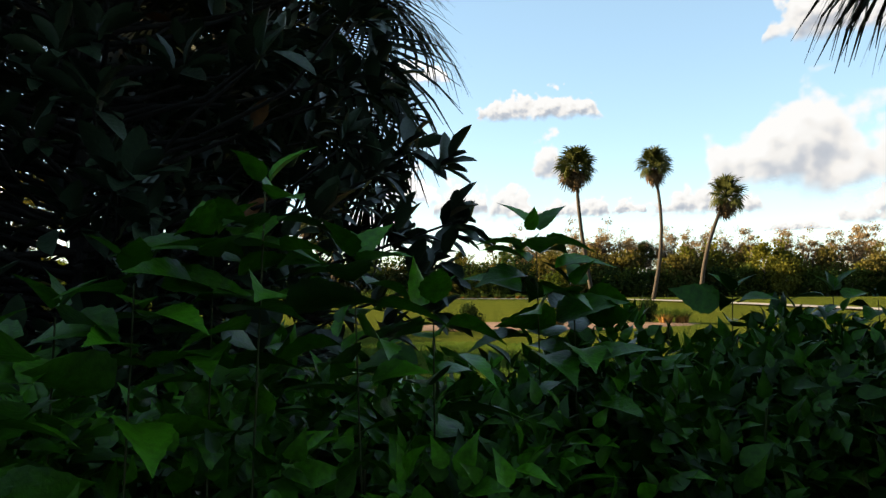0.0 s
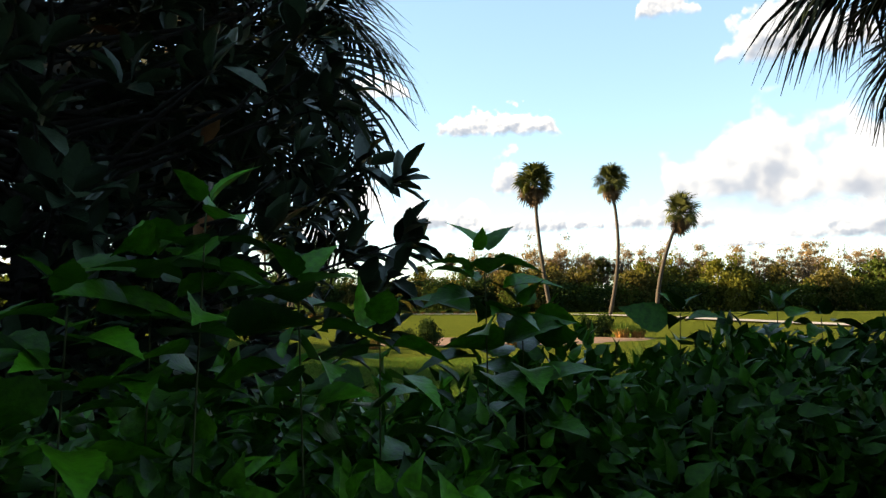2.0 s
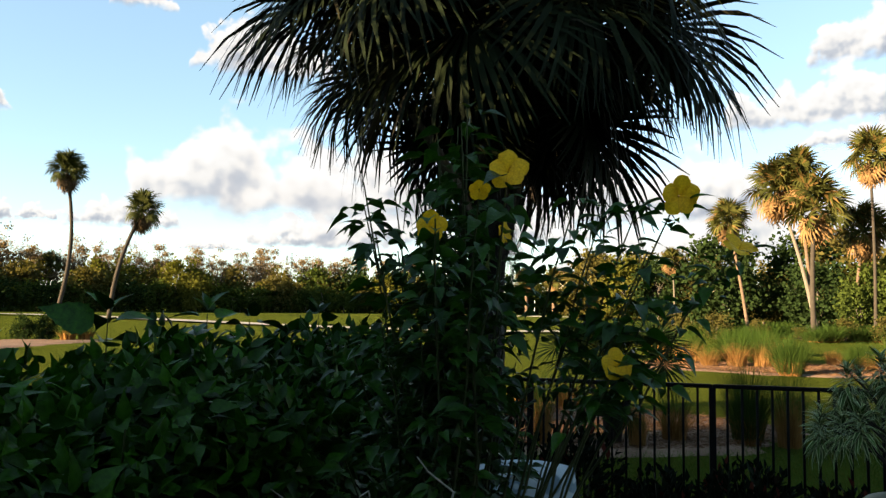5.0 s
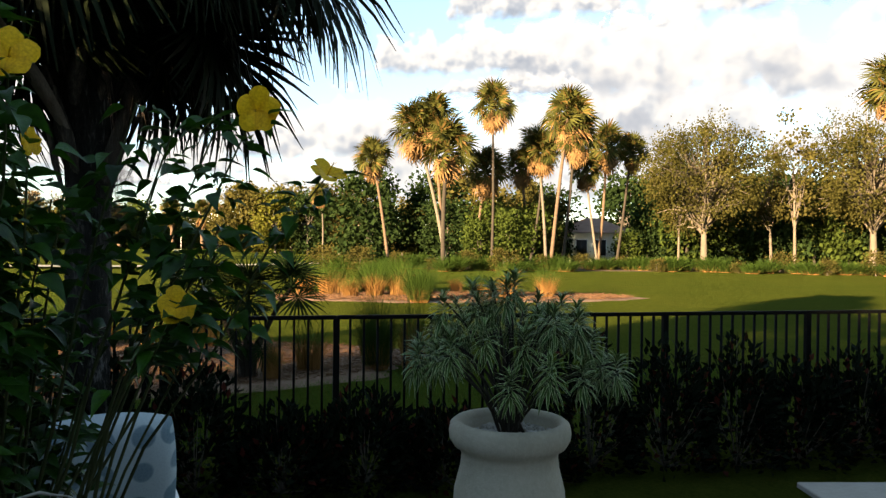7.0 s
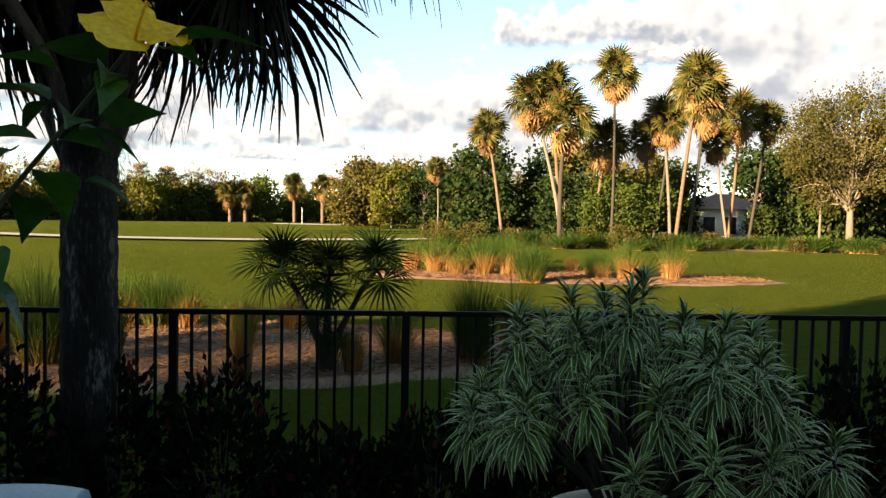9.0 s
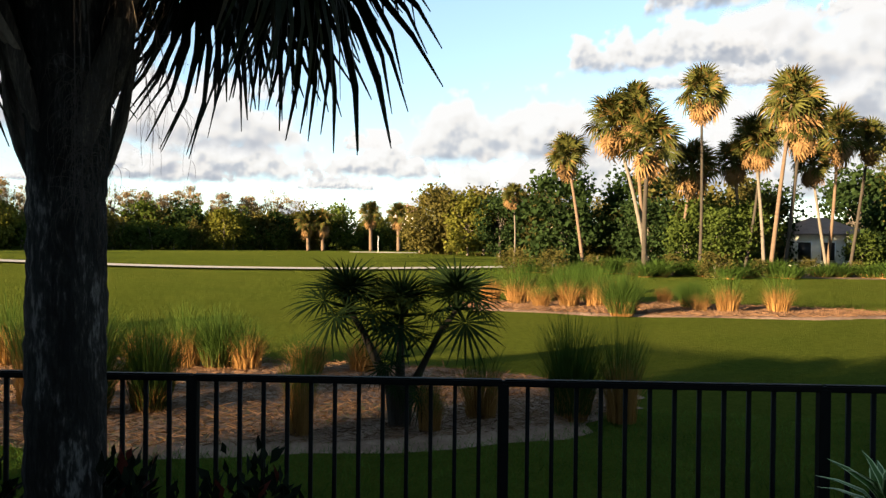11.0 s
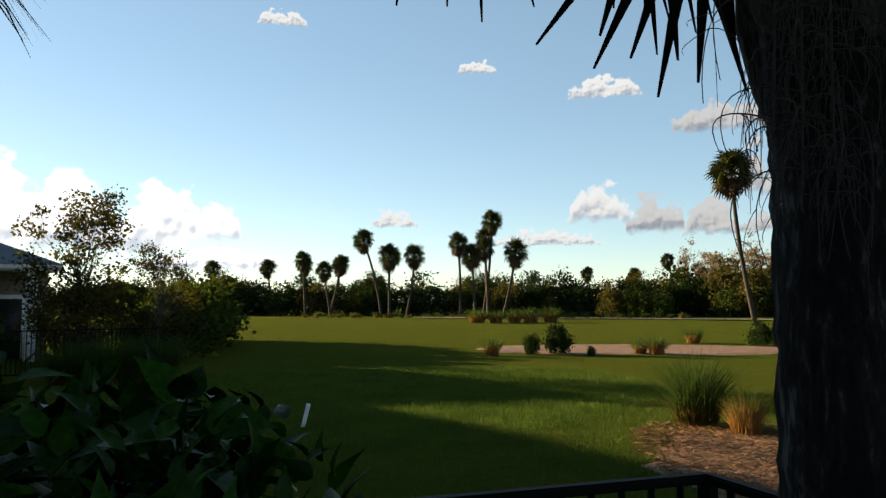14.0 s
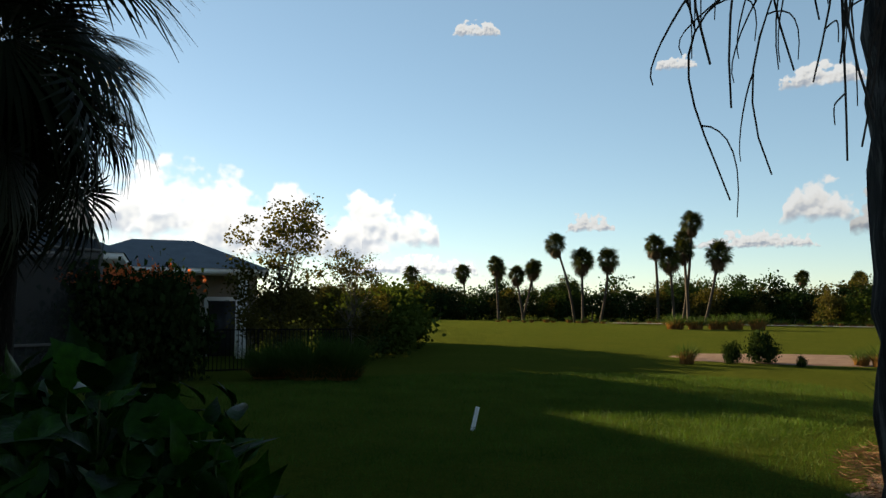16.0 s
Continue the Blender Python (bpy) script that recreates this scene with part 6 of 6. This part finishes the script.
# ---- patio chair ----
def chair(x, y, rz):
    ob = thing("patio_chair", x, y, 0.0, "patio armchair with a pale medallion-print cushion", "chair", "", rz)
    # a stuffed pillow: rounded outline, thick in the middle, thin at the seam
    n, v, f = 20, [], []
    for side in (-1, 1):
        for j in range(n + 1):
            for i in range(n + 1):
                a, c = 2 * i / n - 1, 2 * j / n - 1
                k = 1 - 0.10 * (a * a * c * c) + 0.02 * (1 - a * a) * c * c
                th = 0.085 * (max(0.0, 1 - a ** 4) * max(0.0, 1 - c ** 4)) ** 0.4
                v.append((0.29 * a * k, side * th, 0.70 + 0.335 * c * k))
    for q in range(2):
        for j in range(n):
            for i in range(n):
                b = q * (n + 1) ** 2 + j * (n + 1) + i
                f.append((b, b + 1, b + n + 2, b + n + 1) if q == 0 else (b + n + 1, b + n + 2, b + 1, b))
    part("back_cushion", mesh_np("back_cushion", v, f, True), M_CUSHION, ob, "pale blue-grey medallion cushion", m=Matrix.Translation((0, 0.24, 0.045)) @ Matrix.Rotation(radians(-10), 4, "X"))
    part("seat_cushion", bevel_box(-0.28, -0.30, 0.34, 0.28, 0.24, 0.45, 0.04, 4), M_CUSHION, ob)
    for sx in (-1, 1):
        t = np.linspace(0, 1, 14)
        pts = np.stack([np.full(14, sx * 0.32), 0.33 - 0.72 * t, 0.52 + 0.04 * np.sin(np.pi * t) - 0.25 * np.maximum(0, t - 0.82)], 1)
        part("arm", mesh_np("arm", *tube(pts, 0.016, 8), True), M_WHITE, ob, "white curved metal arm")
        for py in (0.30, -0.34):
            part("leg", mesh_np("leg", *tube(np.array([(sx * 0.32, py, 0), (sx * 0.32, py, 0.36), (sx * 0.32, py, 0.53)]), 0.014, 8), True), M_WHITE, ob)
    part("frame", mesh_np("frame", *box(-0.31, -0.31, 0.30, 0.31, 0.28, 0.335)), M_WHITE, ob)


chair(3.64, 3.24, 138.7)


# ---- marker stake and tee markers on the lawn ----
stake = thing("marker_stake", -0.60, 13.8, 0.0, "white marker stake leaning in the lawn", "stake")
part("post", bevel_box(-0.03, -0.012, -0.1, 0.03, 0.012, 0.36, 0.004, 1), M_WHITE, stake, m=Matrix.Rotation(radians(14), 4, "Y"))
for i, (x, y) in enumerate(((44.0, -6.0), (44.8, -8.5), (45.6, -11.3), (46.4, -14.2))):
    tm = thing("tee_marker", x, y, 0.0, "small white tee marker on the lawn", "marker", "tee markers")
    part("post", mesh_np("post", *tube(np.array([(0, 0, 0), (0, 0, 0.14), (0, 0, 0.2)]), (0.06, 0.06, 0.02), 8)), M_WHITE, tm)


flag = thing("golf_flag", 78.0, 69.2, gz(78.0, 69.2), "white golf flag on a thin pole at the far green", "flag")
part("pole", mesh_np("pole", *tube(np.array([(0, 0, 0), (0, 0, 1.1), (0, 0, 2.2)]), 0.03, 6)), M_WHITE, flag)
part("banner", mesh_np("banner", [(0, 0, 1.65), (0.28, 0.2, 1.6), (0.5, 0.3, 1.68), (0.5, 0.3, 2.08), (0.28, 0.2, 2.05), (0, 0, 2.15)], [(0, 1, 4, 5), (1, 2, 3, 4)]), M_WHITE, flag, "white cloth banner")

# ---- neighbouring house and its screened porch ----
def hip_roof(x0, y0, x1, y1, z0, z1, eave=0.6):
    x0, y0, x1, y1 = x0 - eave, y0 - eave, x1 + eave, y1 + eave
    run = min(x1 - x0, y1 - y0) / 2
    if x1 - x0 < y1 - y0:
        ridge = [((x0 + x1) / 2, y0 + run, z1), ((x0 + x1) / 2, y1 - run, z1)]
        v = [(x0, y0, z0), (x1, y0, z0), (x1, y1, z0), (x0, y1, z0), *ridge]
        f = [(0, 1, 4, 4), (1, 2, 5, 4), (2, 3, 5, 5), (3, 0, 4, 5), (3, 2, 1, 0)]
    else:
        ridge = [(x0 + run, (y0 + y1) / 2, z1), (x1 - run, (y0 + y1) / 2, z1)]
        v = [(x0, y0, z0), (x1, y0, z0), (x1, y1, z0), (x0, y1, z0), *ridge]
        f = [(0, 1, 5, 4), (1, 2, 5, 5), (2, 3, 4, 5), (3, 0, 4, 4), (3, 2, 1, 0)]
    bm = bmesh.new()
    vs = [bm.verts.new(p) for p in v]
    for q in f:
        bm.faces.new([vs[i] for i in dict.fromkeys(q)])
    return bm


def gable_roof(x0, y0, x1, y1, z0, z1):
    """A closed gable roof with its ridge along y."""
    xm = (x0 + x1) / 2
    bm = bmesh.new()
    vs = [bm.verts.new(p) for p in ((x0, y0, z0), (x1, y0, z0), (xm, y0, z1), (x0, y1, z0), (x1, y1, z0), (xm, y1, z1))]
    for q in ((0, 1, 2), (5, 4, 3), (1, 4, 5, 2), (3, 0, 2, 5), (0, 3, 4, 1)):
        bm.faces.new([vs[i] for i in q])
    return bm


def house_left():
    ob = thing("house", -19.1, 23.55, 0, "single-storey stucco house with blue-grey hip roofs", "house", "", 50)
    # walls in the darkened stucco, so they read as shaded
    part("wall", mesh_np("wall", *box(-3.4, -0.7, 0, 3.5, 2.4, 3.06)), M_STUCCO_SHADED, ob, "stucco wall behind the porch, coloured dark for shade")
    part("wing", mesh_np("wing", *box(-8.8, -7.9, 0, -1.5, 2.3, 3.12)), M_STUCCO_SHADED, ob, "stucco wing, coloured dark for shade")
    part("roof", hip_roof(-3.6, -2.5, 3.6, 2.5, 3.24, 4.42, 0.14), M_ROOF_GREY, ob, "blue-grey tiled hip roof")
    part("wing_roof", hip_roof(-9.0, -8.3, -1.1, 2.6, 3.30, 5.3, 0.14), M_ROOF_GREY, ob, "blue-grey tiled hip roof")
    part("fascia", mesh_np("fascia", *box(-3.7, -2.6, 3.06, 3.7, 2.6, 3.236)), M_WHITE, ob, "white eaves board")
    part("wing_fascia", mesh_np("wing_fascia", *box(-9.1, -8.4, 3.12, -1.0, 2.7, 3.296)), M_WHITE, ob, "white eaves board")
    for px in (-0.6, 2.8):
        part("column", bevel_box(px - 0.16, -2.45, 0, px + 0.16, -2.13, 3.06, 0.02, 1), M_WHITE, ob, "white porch column")
    w = part("window", mesh_np("window", *box(-0.2, -0.75, 0.8, 1.0, -0.70, 2.1)), M_DARK, ob, "dark window")
    part("frame", mesh_np("frame", *box(-0.3, -0.73, 0.7, 1.1, -0.70, 2.2)), M_WHITE, w)
    d = part("door", mesh_np("door", *box(1.7, -0.75, 0.0, 2.7, -0.70, 2.1)), M_DARK, ob, "dark glazed patio door")
    part("frame", mesh_np("frame", *box(1.55, -0.73, 0.0, 2.85, -0.70, 2.25)), M_WHITE, d)


house_left()


def screen_porch():
    ob = thing("screen_enclosure", -15.2, 9.7, 0, "bronze-framed screened pool enclosure", "enclosure")
    w, d, h, top = 3.7, 5.7, 3.15, 6.0
    for j in range(5):
        y = -d + 2 * d * j / 4
        part("upright", mesh_np("upright", *box(w - 0.05, y - 0.03, 0, w + 0.05, y + 0.03, h)), M_BRONZE, ob)
        part("rafter", mesh_np("rafter", *tube(np.array([(w, y, h), (w - 1.8, y, top), (w - 3.7, y, top)]), 0.045, 4)), M_BRONZE, ob)
    for z in (0.08, 0.95, h):
        part("beam", mesh_np("beam", *box(w - 0.045, -d, z - 0.03, w + 0.045, d, z + 0.03)), M_BRONZE, ob)
    part("ridge_beam", mesh_np("ridge_beam", *box(w - 1.85, -d, top - 0.04, w - 1.75, d, top + 0.04)), M_BRONZE, ob)
    part("wall_screen", mesh_np("wall_screen", [(w, -d, 0), (w, d, 0), (w, d, h), (w, -d, h)], [(0, 1, 2, 3)]), M_SCREEN, ob, "dark insect screen")
    part("roof_screen", mesh_np("roof_screen", [(w, -d, h), (w, d, h), (w - 1.8, d, top), (w - 1.8, -d, top)], [(0, 1, 2, 3)]), M_SCREEN, ob, "dark insect screen")
    part("end_screen", mesh_np("end_screen", [(w, d, 0), (w, d, h), (w - 3.6, d, h), (w - 3.6, d, 0)], [(0, 1, 2, 3)]), M_SCREEN, ob, "dark insect screen")
    part("top_screen", mesh_np("top_screen", [(w - 1.8, d, h), (w, d, h), (w - 1.8, d, top), (w - 3.6, d, top), (w - 3.6, d, h)][0:4], [(0, 1, 2, 3)]), M_SCREEN, ob, "dark insect screen")
    # darkened stucco paints the shade inside the enclosure
    part("back_wall", mesh_np("back_wall", *box(-8.0, -13.6, 0, -0.6, 3.9, 3.0)), M_STUCCO_SHADED, ob, "stucco wall behind, coloured dark for shade")
    # roof out of view, its ridge placed to block the sun from fence and lawn
    part("roof", gable_roof(-8.5, -14, -0.2, 4.2, 3.0, 6.9), M_ROOF_GREY, ob, "unseen gable roof behind, shaped to shade the lawn")


screen_porch()
rh = np.random.default_rng(8)
for i, (x, y, s) in enumerate(((-11.7, 15.2, 1.10), (-11.3, 15.9, 1.14), (-10.9, 16.4, 1.16), (-12.2, 16.2, 1.12), (-11.6, 17.0, 1.12), (-10.5, 17.0, 1.06))):
    ob = tree(SHRUB[i % 3], x, y, s * 1.05, "dark shrub topped with orange-red blossoms", "shrub", "red-flowering shrubs", M_BARK, M_TREE_DARK, 60 * i, "flowering_shrub", s * 1.72)
    k = 9
    d = unit(rh, k)
    d[:, 2] = np.abs(d[:, 2]) * 0.9 + 1.2
    d /= np.linalg.norm(d, axis=1)[:, None]
    hp = Heap()
    for q in range(7):
        scatter(hp, LEAF_CARD, frames_from(d + 0.9 * unit(rh, k), unit(rh, k)), rh.uniform(0.07, 0.115, k), d * np.array([0.85, 0.85, 0.80]) * s + np.array([0, 0, 1.60 * s]) + 0.10 * rh.normal(size=(k, 3)))
    tagged(part("blossom_spray", hp, M_FLOWER_RED, ob, "orange-red blossoms"), kind="stuff")
SMALL_TREE = tree_meshes(190, 5.4, 1.45, 0.10, 5200, 0.105, clusters=74, limbs=37, fluff=0.24, r0=0.05)
SMALL_TREE_B = tree_meshes(191, 3.6, 1.6, 0.10, 7500, 0.12, clusters=60, limbs=18, fluff=0.34, r0=0.05)
tree(SMALL_TREE, -13.0, 23.5, 1.05, "small thin-leaved tree catching the low sun", "tree", "", M_BARK, M_TREE_OLIVE, 20)
tree(SMALL_TREE_B, -12.3, 22.6, 0.70, "small yellowish tree beside the hedge", "tree", "", M_BARK, M_TREE_OCHRE, 60)
tree(SMALL_TREE, -10.6, 24.2, 0.72, "small thin-leaved tree behind the pale grass", "tree", "", M_BARK, M_TREE_OLIVE, 140)
for i, (x, y, s) in enumerate(((-12.6, 27.5, 1.0), (-13.4, 29.5, 1.1), (-14.4, 31.5, 1.15), (-15.5, 33.5, 1.2), (-16.7, 35.5, 1.2), (-18.0, 38.0, 1.25), (-11.6, 25.6, 0.7))):
    tree(SHRUB[i % 3], x, y, s * 1.7, "dense green hedge shrub bordering the lawn", "shrub", "hedge bordering the lawn", M_BARK, (M_TREE_GREEN, M_TREE_DARK)[i > 5], 50 * i, "hedge_shrub")
for x, y, s, z in ((-8.9, 18.5, 1.6, 0.95), (-7.9, 18.8, 1.7, 1.15), (-7.1, 19.2, 1.6, 1.2)):
    reed(x, y, s, z, label="tuft of pale grass at the foot of the hedge", group="grasses by the hedge", sort="green")


# ---- distant houses ----
def villa(x, y, w, d, h, rz, wall, roof_mat, label):
    ob = thing("house", x, y, gz(x, y), label, "house", "", rz)
    part("wall", mesh_np("wall", *box(-w, -d, 0, w, d, h)), wall, ob)
    part("roof", hip_roof(-w, -d, w, d, h, h + 1.5, 0.6), roof_mat, ob, "brown clay tiled roof")
    for i in range(4):
        px = -w + (i + 0.5) * w / 2
        wd = part("window", mesh_np("window", *box(px - 0.5, -d - 0.05, 0.8, px + 0.5, -d + 0.02, 2.3)), M_DARK, ob, "dark window")
        part("frame", mesh_np("frame", *box(px - 0.58, -d - 0.03, 0.72, px + 0.58, -d + 0.01, 2.38)), M_WHITE, wd)


villa(77, 16, 3.6, 3, 3.0, -80, M_STUCCO, M_ROOF_RED, "low cream house with clay roof behind the grove")
villa(82, 3, 2.6, 3, 3.0, -88, M_STUCCO, M_ROOF_RED, "cream house half hidden behind the oaks")
villa(104, 86, 3, 3, 6.5, -50, M_STUCCO_WHITE, M_ROOF_RED, "distant white house beside tall palms")
for x, y, h in ((88.0, 79.9, 6.2), (90.8, 76.8, 6.0), (80, 85, 4.6), (82, 84, 4.8)):
    far_palm(x, y, h, x + 0.2, y, 2.2, "distant feathery palm by a house", "palms by the distant house", 0, 0.25, int(x))


# ---- the house that the patio belongs to, behind the walk ----
wall = part("wall_house", mesh_np("wall_house", *box(-14, -3.3, 0, 9, -3.0, 3.2)), M_STUCCO, None)
tagged(wall, "cream stucco house wall behind the patio", "wall", kind="structure")
eave = part("roof_house", hip_roof(-14, -12, 9, -3.0, 3.2, 4.6, 0.9), M_ROOF_GREY, None)
tagged(eave, "grey tiled hip roof over the patio house", "roof", kind="structure")
# ceiling out of view, added to keep some sky light off the patio
sky_blocker = part("ceiling_sky_blocker", mesh_np("ceiling_sky_blocker", *box(-14, -3.0, 2.95, 3.0, -0.9, 3.15)), M_STUCCO_WHITE, None)
tagged(sky_blocker, "unseen plain ceiling added to cut sky light on the patio", "ceiling", kind="structure")


# ---- loose straw and grass ----
def litter(name, mat, n, seed, cx, cy, half_long, half_wide, turn, size, upright, label):
    """Fine blades strewn over an oval patch of ground."""
    rng = np.random.default_rng(seed)
    a, q = rng.uniform(0, 2 * np.pi, n), np.sqrt(rng.uniform(0, 1, n)) * 0.97
    lx, ly = half_long * q * np.cos(a), half_wide * q * np.sin(a)
    c, sn = math.cos(radians(turn)), math.sin(radians(turn))
    x, y = cx + lx * c - ly * sn, cy + lx * sn + ly * c
    u = np.clip((y - 28.0) / 45.0, 0, 1)
    p = np.stack([x, y, 0.55 * u * u * (3 - 2 * u) + (0.0 if upright else 0.055)], 1)
    d = unit(rng, n)
    d[:, 2] = rng.uniform(0.5, 1.6, n) if upright else rng.uniform(0.0, 0.25, n)
    blade = (np.array([(-0.035, 0, 0), (0.035, 0, 0), (0.008, 1, -0.10), (-0.008, 1, -0.10)]), np.array([(0, 1, 2, 3)]))
    heap = Heap()
    scatter(heap, blade, frames_from(d, unit(rng, n)), rng.uniform(0.6, 1.3, n) * size, p)
    ob = part(name, heap, mat, None, label)
    return tagged(ob, label, "ground cover", kind="stuff")


M_STRAW = foliage("pine_straw", (0.035, 0.018, 0.010), (0.17, 0.092, 0.050), 0.9, 0.1, 1.0)
litter("pine_straw", M_STRAW, 32000, 1, 8.25, 10.3, 6.3, 2.65, -55, 0.12, False, "scattered brown pine straw over the bed")
litter("lawn_grass", M_BLADE, 42000, 2, 3.5, 10.5, 7.5, 4.2, 100, 0.08, True, "short blades of lawn grass beyond the hedge")
litter("lawn_grass", M_BLADE, 50000, 5, -2.0, 17.5, 9.0, 6.0, 60, 0.10, True, "short blades of lawn grass towards the neighbour's fence")
litter("lawn_grass", M_BLADE, 36000, 3, 8.9, 4.8, 6.2, 2.3, -55, 0.07, True, "short blades of lawn grass outside the fence")
litter("pine_straw", M_STRAW, 9000, 4, 24.6, 9.8, 6.3, 2.2, -60, 0.22, False, "scattered brown pine straw over the far bed")
